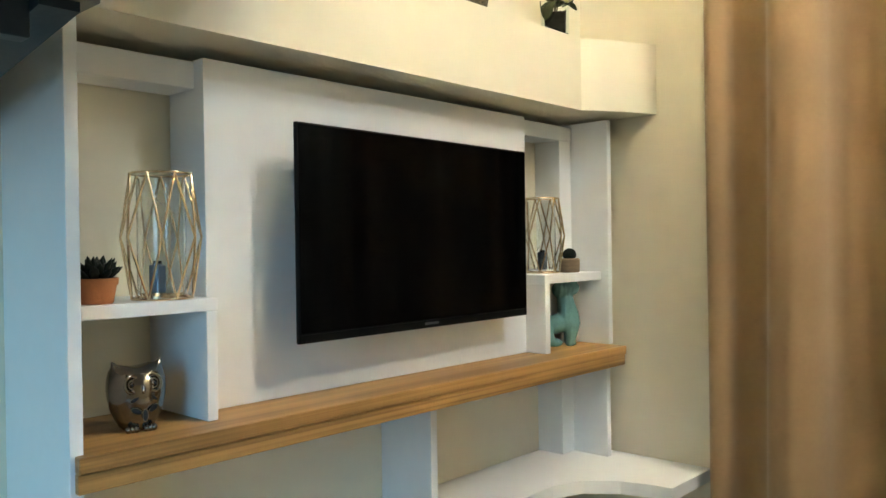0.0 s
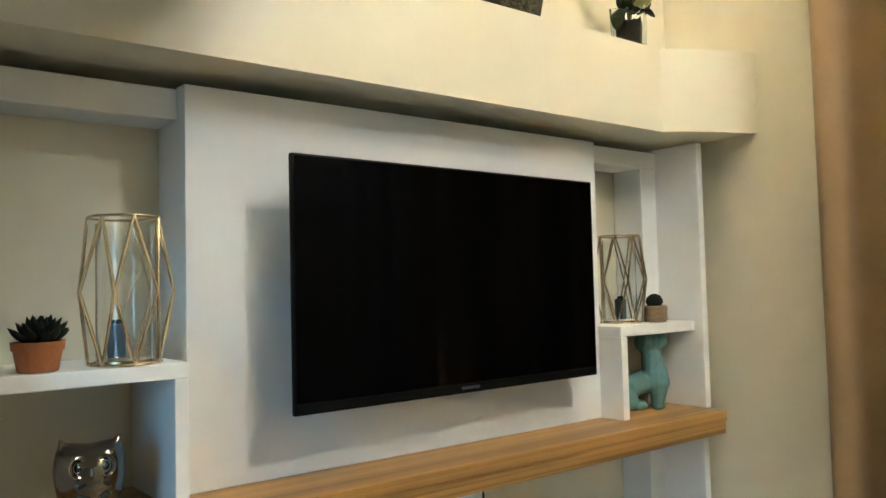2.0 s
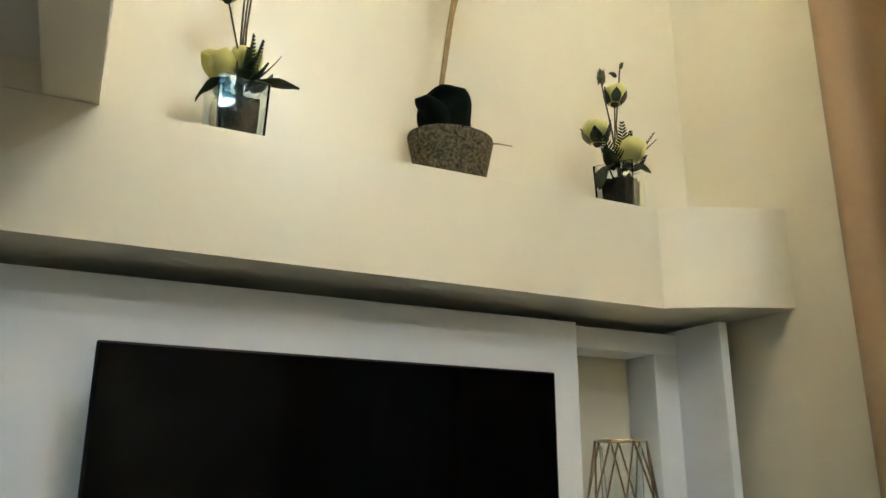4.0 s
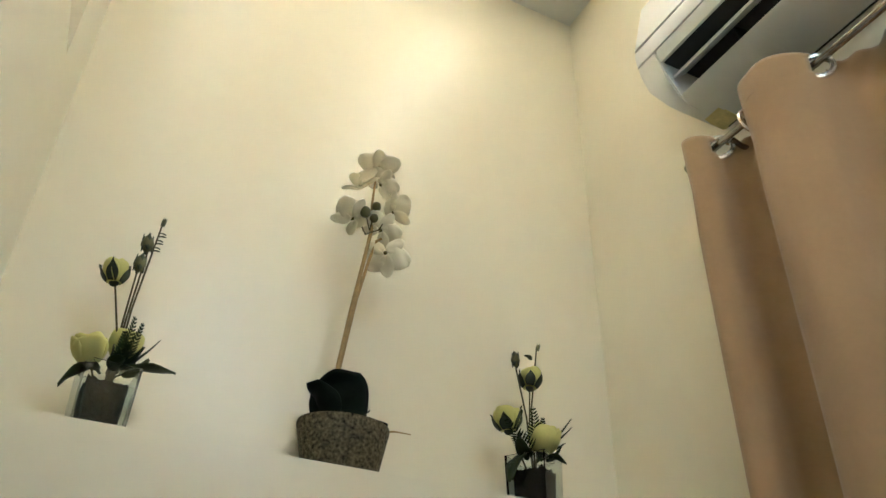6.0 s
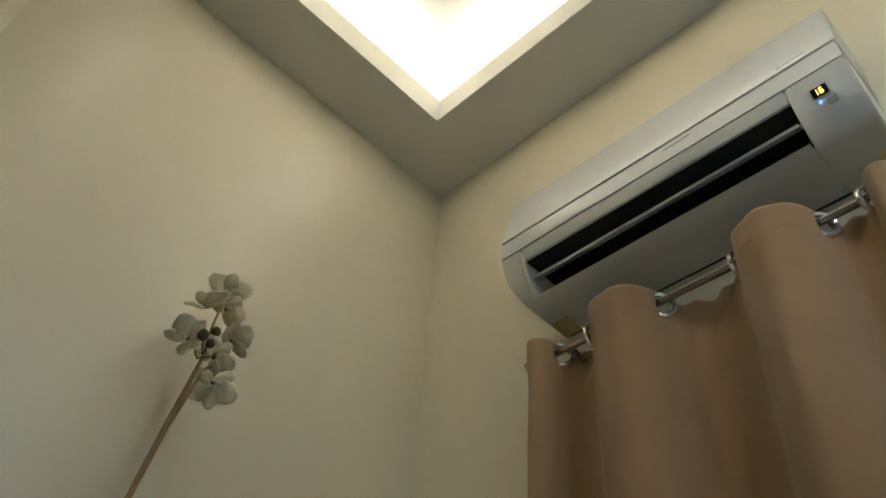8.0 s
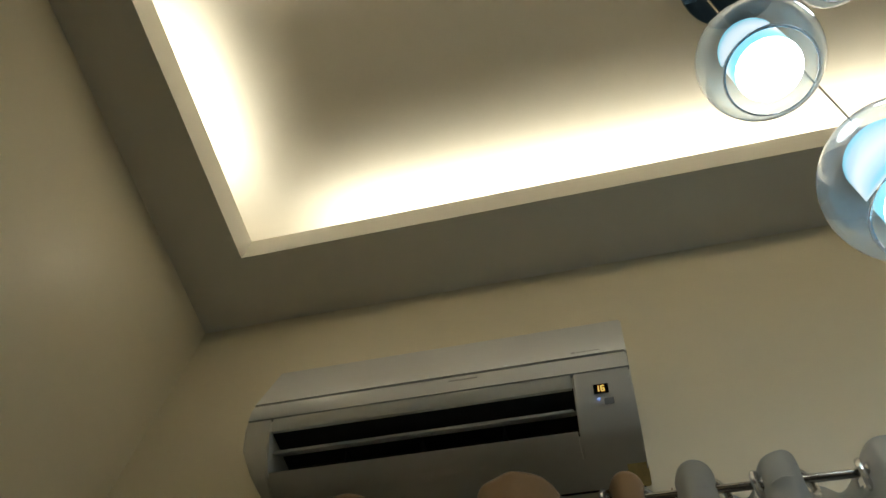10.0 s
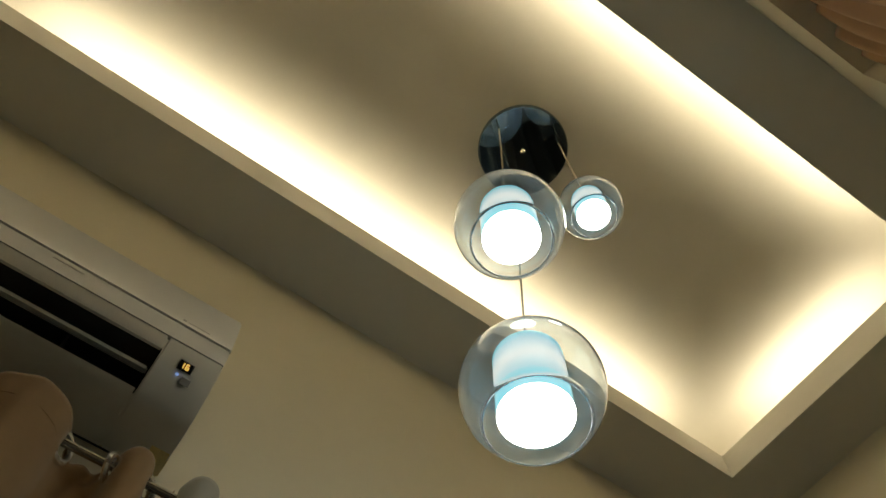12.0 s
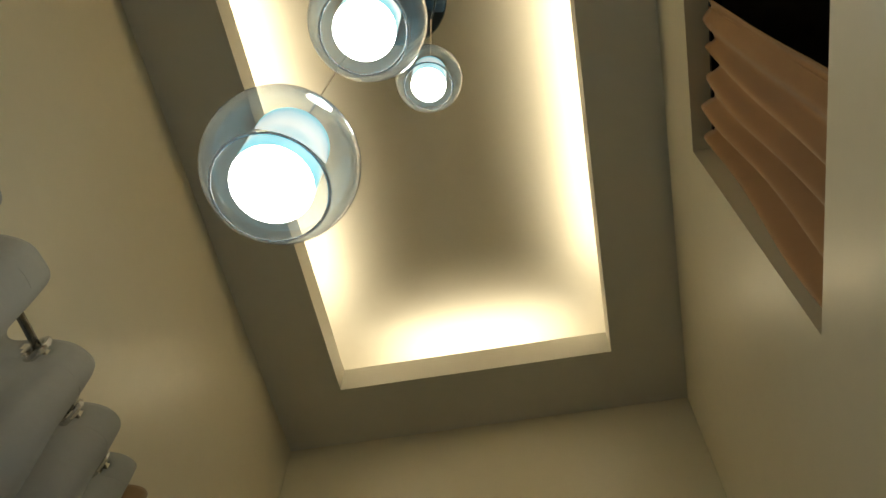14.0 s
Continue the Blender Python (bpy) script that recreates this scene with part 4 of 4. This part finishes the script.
section("front_cover", FRONT + [(0.184, 0.1810), (0.004, 0.1810)], -HL, HL, AC_WHITE, "glossy white front cover")
section("seam", [(0.004, 0.1815), (0.1850, 0.1815), (0.1850, 0.173), (0.004, 0.173)], -HL + 0.004, HL - 0.004, SLOT)
section("middle_band", [(0.004, 0.1745)] + BAND + [(0.004, 0.128)], -HL + 0.001, HL - 0.001, AC_WHITE)
SL, SR = -0.288, 0.342          # outlet between these
section("lower_body", [(0.171, 0.1265), (0.188, 0.1265), (0.182, 0.108), (0.177, 0.100), (0.171, 0.100)], SL, SR, AC_GREY)
section("lower_body", [(0.004, 0.022), (0.137, 0.022), (0.118, 0.010), (0.085, 0.003), (0.030, 0.0), (0.004, 0.0)], SL, SR, AC_GREY)
END = [(0.004, 0.1262), (0.188, 0.1262), (0.182, 0.108), (0.166, 0.067), (0.138, 0.022), (0.118, 0.010), (0.085, 0.003), (0.030, 0.0), (0.004, 0.0)]
section("end_cheek", END, -HL, SL, AC_GREY, "grey end with the display")
section("end_cheek", END, SR, HL, AC_GREY, taper=0.036)
# Recess shade is put into the colour: cavity, roof and vanes are near black.
section("outlet_cavity", [(0.004, 0.0995), (0.075, 0.0995), (0.075, 0.0225), (0.004, 0.0225)], SL + 0.0005, SR - 0.0005, SLOT, "air outlet coloured near black for its shade")
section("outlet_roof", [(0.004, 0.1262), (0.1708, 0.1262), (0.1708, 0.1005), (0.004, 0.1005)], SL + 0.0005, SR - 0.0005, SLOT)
section("louvre", [(0.150, 0.062), (0.154, 0.066), (0.120, 0.092), (0.117, 0.089)], SL + 0.003, SR - 0.003, AC_GREY, "narrow swing louvre")
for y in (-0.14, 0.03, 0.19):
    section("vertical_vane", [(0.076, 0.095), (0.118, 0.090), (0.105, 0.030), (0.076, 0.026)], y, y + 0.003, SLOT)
section("back_seam", [(0.0025, 0.0), (0.006, 0.0), (0.006, -0.0020), (0.0025, -0.0020)], -HL + 0.01, HL - 0.05, SLOT)
section("aged_tape", [(0.003, 0.001), (0.066, 0.0030), (0.050, -0.0012), (0.003, -0.0020)], HL - 0.085, HL - 0.0375, YELLOW, "yellowed tape at the corner")
section("aged_tape", [(0.003, 0.001), (0.066, 0.0030), (0.050, -0.0012), (0.003, -0.0020)], -HL - 0.0012, -HL + 0.04, YELLOW)
# display on the sloping cheek
q0, q1 = Vector((-0.1675, 0, 0.067)), Vector((-0.182, 0, 0.108))
up = (q1 - q0).normalized()
out = Vector((-up.z, 0, up.x))
DM = Matrix(((0, up.x, out.x, 0), (-1, 0, 0, 0), (0, up.z, out.z, 0), (0, 0, 0, 1)))


def on_cheek(y, u, lift=0.0008):
    m = DM.copy()
    m.translation = q0 + up * u + out * lift + Vector((0, y, 0))
    return m


def plate(name, y, u, w, h, material, label="", t=0.0012, parent=ac):
    bm = box(bmesh.new(), -w / 2, w / 2, -h / 2, h / 2, 0, t)
    bmesh.ops.transform(bm, matrix=on_cheek(y, u), verts=bm.verts)
    return part(name, bm, material, parent, label)


disp = plate("display_window", -0.340, 0.022, 0.028, 0.020, BLACK, "black display showing amber digits")
# the figures 1 and 6, as lit segments
for dx, dv, w, h in ((-0.0052, 0, 0.0024, 0.014), (0.0008, 0, 0.0022, 0.014), (0.0038, 0.0062, 0.0062, 0.0020), (0.0038, 0, 0.0062, 0.0020), (0.0038, -0.0062, 0.0062, 0.0020), (0.0068, -0.0032, 0.0022, 0.0064)):
    bm = box(bmesh.new(), 0.85 * (dx - w / 2), 0.85 * (dx + w / 2), 0.85 * (dv - h / 2), 0.85 * (dv + h / 2), 0, 0.0007)
    bmesh.ops.transform(bm, matrix=on_cheek(-0.340, 0.022, 0.0021), verts=bm.verts)
    part("digit_segment", bm, DIGIT, disp, "lit amber segment")
plate("indicator", -0.333, 0.001, 0.004, 0.004, BLUE_DOT, "blue indicator light")
plate("sensor_window", -0.352, -0.006, 0.018, 0.014, mat("sensor_grey", (0.30, 0.30, 0.30), 0.3), t=0.0006)
# small grey marks on the cover
fu = (Vector((-0.147, 0, 0.348)) - Vector((-0.190, 0, 0.178))).normalized()
fo = Vector((-fu.z, 0, fu.x))
FM = Matrix(((0, fu.x, fo.x, 0), (-1, 0, 0, 0), (0, fu.z, fo.z, 0), (0, 0, 0, 1)))
MARK = mat("grey_print", (0.30, 0.30, 0.31), 0.5)
for y, u, w, h in ((-0.295, 0.022, 0.008, 0.008), (-0.325, 0.022, 0.046, 0.004), (-0.07, -0.026, 0.06, 0.005)):
    bm = box(bmesh.new(), -w / 2, w / 2, -h / 2, h / 2, 0, 0.0006)
    m = FM.copy()
    m.translation = Vector((-0.190, 0, 0.178)) + fu * u + fo * 0.0004 + Vector((0, y, 0))
    if u < 0:
        m.translation = Vector((-0.1928, y, 0.1585))
    bmesh.ops.transform(bm, matrix=m, verts=bm.verts)
    part("printed_mark", bm, MARK, ac)


# ---- curtains ----
ROD_X, ROD_Z, RR = -0.062, 2.769, 0.0075
rod = thing("curtain_rod", (ROD_X, -1.65, ROD_Z), "brushed steel curtain rod with end knob", "curtain rod")
part("pole", tube(bmesh.new(), [(0, 1.20, 0), (0, -1.30, 0)], RR, 16), ROD, rod, smooth=True)
part("end_knob", lathe(bmesh.new(), [(0, 0), (0.008, 0.001), (0.010, 0.012), (0.013, 0.018), (0.011, 0.028), (0, 0.031)], 16, m=pose(0, 1.200, 0, -90, 0, 0)), ROD, rod, smooth=True)
for y in (1.10, -0.38, -1.22):
    part("wall_bracket", tube(bmesh.new(), [(0.061, y, -0.02), (0.02, y, -0.022), (0.0, y, -0.0145)], 0.006, 8), ROD, rod, smooth=True)


def grommet_curtain(name, crosses, first_front, z0, z1, material, label, seed, front=0.066, back=0.05, group="curtains on the rod", lead=0.0, tail=0.0):
    """Cloth that snakes over the rod: crosses lists where it passes the rod, room side and wall side in turn."""
    cu = thing(name, (ROD_X, (crosses[0] + crosses[-1]) / 2, z0), label, "curtain", group)
    y_mid = (crosses[0] + crosses[-1]) / 2
    rn = random.Random(seed)
    line = []
    side = first_front
    for a, b in zip(crosses, crosses[1:]):
        depth = min(1.25, 0.40 + abs(a - b) / 0.20) * (front if side else back * 0.85)
        N = 20
        for i in range(N):
            u = i / N
            w = math.sin(math.pi * u)
            pinch = 0.13 * (b - a) * math.sin(2 * math.pi * u)
            line.append((a + (b - a) * u - pinch * (0.6 if side else 0.4), (-1 if side else 1) * depth * w ** 0.9))
        side = not side
    line.append((crosses[-1], 0.0))
    fine = [0.0, 0.008, 0.015, 0.0205, 0.026, 0.0315, 0.037, 0.0425, 0.048, 0.0535, 0.059, 0.065, 0.075, 0.09, 0.12]
    levels = [z1 - z0 - f for f in fine] + [(z1 - z0 - 0.12) * (1 - k / 24) for k in range(1, 25)]
    levels.reverse()
    ph = [rn.uniform(0, 6.28) for _ in range(4)]
    bm = bmesh.new()
    grid = []
    for z in levels:
        v = z / (z1 - z0)
        row = []
        for i, (y, x) in enumerate(line):
            down = 1 - v
            amp = 1 + 0.10 * down * math.sin(5 * y + ph[0]) - 0.12 * math.exp(-((v - 0.955) / 0.02) ** 2)
            dx = 0.006 * down * math.sin(23 * y + 4 * v + ph[1]) + 0.0016 * math.sin(60 * y + 9 * v + ph[2])
            dx += 0.0022 * math.sin(104 * y + 2.5 * v + ph[3]) * (0.4 + 0.6 * math.sin(17 * y + ph[0]) ** 2)
            dy = 0.012 * down * math.sin(3 * v + 9 * y + ph[3])
            xx = min(x * amp + dx, -ROD_X - 0.006)
            near = max(0.0, 1 - (z1 - z0 - z) / 0.16)
            dip = 0.020 * near * max(0.0, min(1.0, x / 0.030)) * (1 + 0.25 * math.sin(95 * y + ph[1]))
            if x > 0.008:
                xx += 0.004 * near * math.sin(120 * y + 60 * z + ph[0])
            row.append(bm.verts.new((xx, y - y_mid + dy, z - dip + 0.0018 * math.sin(40 * y + ph[2]) * (v > 0.97))))
        grid.append(row)
    for a, b in zip(grid, grid[1:]):
        for i in range(len(a) - 1):
            bm.faces.new((a[i], a[i + 1], b[i + 1], b[i]))
    inner = crosses[1:-1]
    eyes = [Vector((0, c - y_mid, ROD_Z - 0.009 - z0)) for c in inner]
    bmesh.ops.delete(bm, geom=[f for f in bm.faces if any((f.calc_center_median() - e).length < 0.0205 for e in eyes)], context="FACES")
    ob = part("cloth", bm, material, cu, smooth="all")
    so = ob.modifiers.new("thickness", "SOLIDIFY")
    so.thickness, so.offset = 0.0022, 0
    # stitched hem a hand's width under the top
    zi = ROD_Z - z0 - 0.034
    hem = [Vector((p[1] * 0.968 - 0.0012 if p[1] < 0 else p[1], p[0] - y_mid, zi)) for p in line]
    part("hem_seam", tube(bmesh.new(), hem, 0.0006, 4), material, cu)
    side = first_front
    for k, c in enumerate(inner):
        n0 = crosses.index(c) * 20
        (ya, xa), (yb, xb) = line[max(0, n0 - 1)], line[min(len(line) - 1, n0 + 1)]
        m = aim((0, c - y_mid, ROD_Z - 0.009 - z0), (yb - ya - 0.012 * (1 if yb < ya else -1) * (1 if xb > xa else -1), xa - xb, 0))
        part("grommet", ring(bmesh.new(), m @ Matrix.Diagonal((1, 1, 0.95, 1)), 0.0262, 0.0064, 30, 8), RING, cu, "shiny steel grommet ring", smooth=True)
    return cu


grommet_curtain("curtain", [-0.440, -0.514, -0.605, -0.763, -0.93, -1.09, -1.175, -1.238, -1.285], True, 0.02, 2.789, TAN, "long tan grommet curtain gathered on the steel rod", 2)
grommet_curtain("sheer_curtain", [-1.292, -1.36, -1.43, -1.50, -1.597, -1.675, -1.704, -1.83, -1.909, -2.02, -2.047, -2.145, -2.169, -2.235], True, 0.02, 2.794, SHEER, "sheer white grommet curtain on the steel rod", 5, front=0.066)
grommet_curtain("curtain", [-2.246, -2.30, -2.36, -2.46, -2.54, -2.66, -2.74, -2.86, -2.92], True, 0.02, 2.789, TAN, "long tan grommet curtain at the far end of the rod", 8)

# curtains in the loft opening, pushed to both sides
def loft_curtain(x0, y_end, flip, slant, label):
    lc = thing("loft_curtain", (x0, y_end, LO_Z0 + 0.002), label, "curtain", "loft curtains")
    edges = [(-0.016, 0), (0.034, 1), (0.057, -0.2), (0.109, 1), (0.129, -0.1), (0.174, 0.9), (0.197, -0.2), (0.239, 1.0), (0.257, 0.1), (0.299, 0.9), (0.324, 0.2), (0.344, 0.5)]
    prof = []
    for (y0, d0), (y1, d1) in zip(edges, edges[1:]):
        for i in range(7):
            u = i / 7
            prof.append((y0 + (y1 - y0) * u, d0 + (d1 - d0) * u * u * (3 - 2 * u)))
    bm = bmesh.new()
    grid = []
    for r in range(25):
        v = r / 24
        row = []
        for y, d in prof:
            y *= 1.02
            yy = y + 0.030 * (1 - v) * (y / 0.35) * (1 + 0.3 * math.sin(3 * v))
            row.append(bm.verts.new((d * 0.036 * (1 - 0.35 * v ** 3) + 0.004 * math.sin(30 * y + 5 * v) + 0.004 * math.sin(7 * v + 15 * y) + slant * yy, flip * yy, 0.725 * v)))
        grid.append(row)
    for a, b in zip(grid, grid[1:]):
        for i in range(len(a) - 1):
            bm.faces.new((a[i], a[i + 1], b[i + 1], b[i]))
    ob = part("cloth", bm, ORANGE, lc, smooth="all")
    so = ob.modifiers.new("thickness", "SOLIDIFY")
    so.thickness, so.offset = 0.002, 0
    part("hem_seam", tube(bmesh.new(), [(0.010 + 0.3 * slant, flip * (0.328 + 0.03 * (1 - k / 20)), 0.725 * k / 20) for k in range(21)], 0.0016, 5), ORANGE, lc)


loft_curtain(west_x(LO_S) - 0.051, LO_S, 1, 0.0, "orange tan curtain bunched at one side of the loft opening")
loft_curtain(west_x(LO_N) - 0.068, LO_N, -1, -0.02, "orange tan curtain bunched at the other side of the loft opening")
solid("curtain_track", boxes((-1.372, -1.348, LO_S + 0.001, LO_N - 0.001, LO_Z1 - 0.016, LO_Z1 - 0.001), bevel=0.001), BLACK, "dark curtain track under the top of the loft opening", "curtain track")


# ---- pendant lamp ----
pl = thing("pendant_lamp", (-0.655, -1.690, TOP), "three clear glass globe pendants hanging from a round mirrored plate", "lamp")
part("ceiling_plate", lathe(bmesh.new(), [(0, 0), (0.128, 0), (0.130, -0.002), (0.130, -0.020), (0.127, -0.024), (0, -0.024)], 64), MIRROR, pl, "round mirrored ceiling plate", smooth=True)
part("screw", lathe(bmesh.new(), [(0, -0.0242), (0.006, -0.0242), (0.006, -0.028), (0.003, -0.031), (0, -0.031)], 16), CHROME, pl, smooth=True)


def pendant(at, R, hang, tilt=(0, 0)):
    c = Vector(at) - Vector((-0.655, -1.690, TOP))
    a0 = math.asin(0.69)
    N = 30
    prof = []
    lo, hi = -math.pi / 2 + a0, math.pi / 2 - 0.10
    for i in range(N + 1):
        a = lo + (hi - lo) * i / N
        prof.append((R * math.cos(a), R * math.sin(a)))
    t = 0.0014
    inner = [((R - t) * math.cos(lo + (hi - lo) * i / N), (R - t) * math.sin(lo + (hi - lo) * i / N)) for i in range(N, -1, -1)]
    bm = lathe(bmesh.new(), prof + inner + prof[:1], 56, at=tuple(c))
    g = part("globe", bm, GLOBE, pl, "clear glass globe open below", smooth="all")
    g.visible_shadow = False
    part("globe_rim", ring(bmesh.new(), Matrix.Translation(c + Vector((0, 0, -R * math.cos(a0)))), R * 0.69, 0.0010, 48, 6), RIM, g, smooth=True).visible_shadow = False
    r, h = R * 0.51, R * 1.40
    z0 = -R * 0.61
    part("lamp_tube", lathe(bmesh.new(), [(r, z0 + 0.002), (r, z0 + h * 0.25), (r, z0 + h * 0.5), (r, z0 + h * 0.75), (r, z0 + h - 0.012)], 40, at=tuple(c)), LAMP, g, "frosted glowing lamp cylinder", smooth=True)
    part("lamp_cap", lathe(bmesh.new(), [(r, z0 + h - 0.012), (r - 0.010, z0 + h), (0, z0 + h + 0.001)], 40, at=tuple(c)), WHITE, g, "white lamp cap", smooth=True)
    part("lamp_end", lathe(bmesh.new(), [(r, z0 + 0.0018), (r - 0.004, z0), (0, z0 - 0.001)], 40, at=tuple(c)), LAMP_END, g, "bright lower end of the lamp", smooth=True)
    part("socket", lathe(bmesh.new(), [(0, R * 0.79), (0.014, R * 0.79), (0.016, R * 0.88), (0.010, R * 1.0), (0.006, R * 1.06), (0, R * 1.06)], 20, at=tuple(c)), CHROME, g, "small chrome socket", smooth=True)
    top = Vector((hang[0], hang[1], -0.024))
    low = c + Vector((0, 0, R * 1.05))
    part("cord", tube(bmesh.new(), [low, (low + top) / 2, top], 0.0022, 8), CORD, pl, "thin clear cord", smooth=True)


B1, B2, B3 = (-0.504, -1.729, 2.937), (-0.667, -1.574, 3.182), (-0.735, -1.775, 3.431)
pendant(B1, 0.135, (0.085, -0.03))
pendant(B2, 0.111, (-0.012, 0.095))
pendant(B3, 0.075, (-0.075, -0.07))
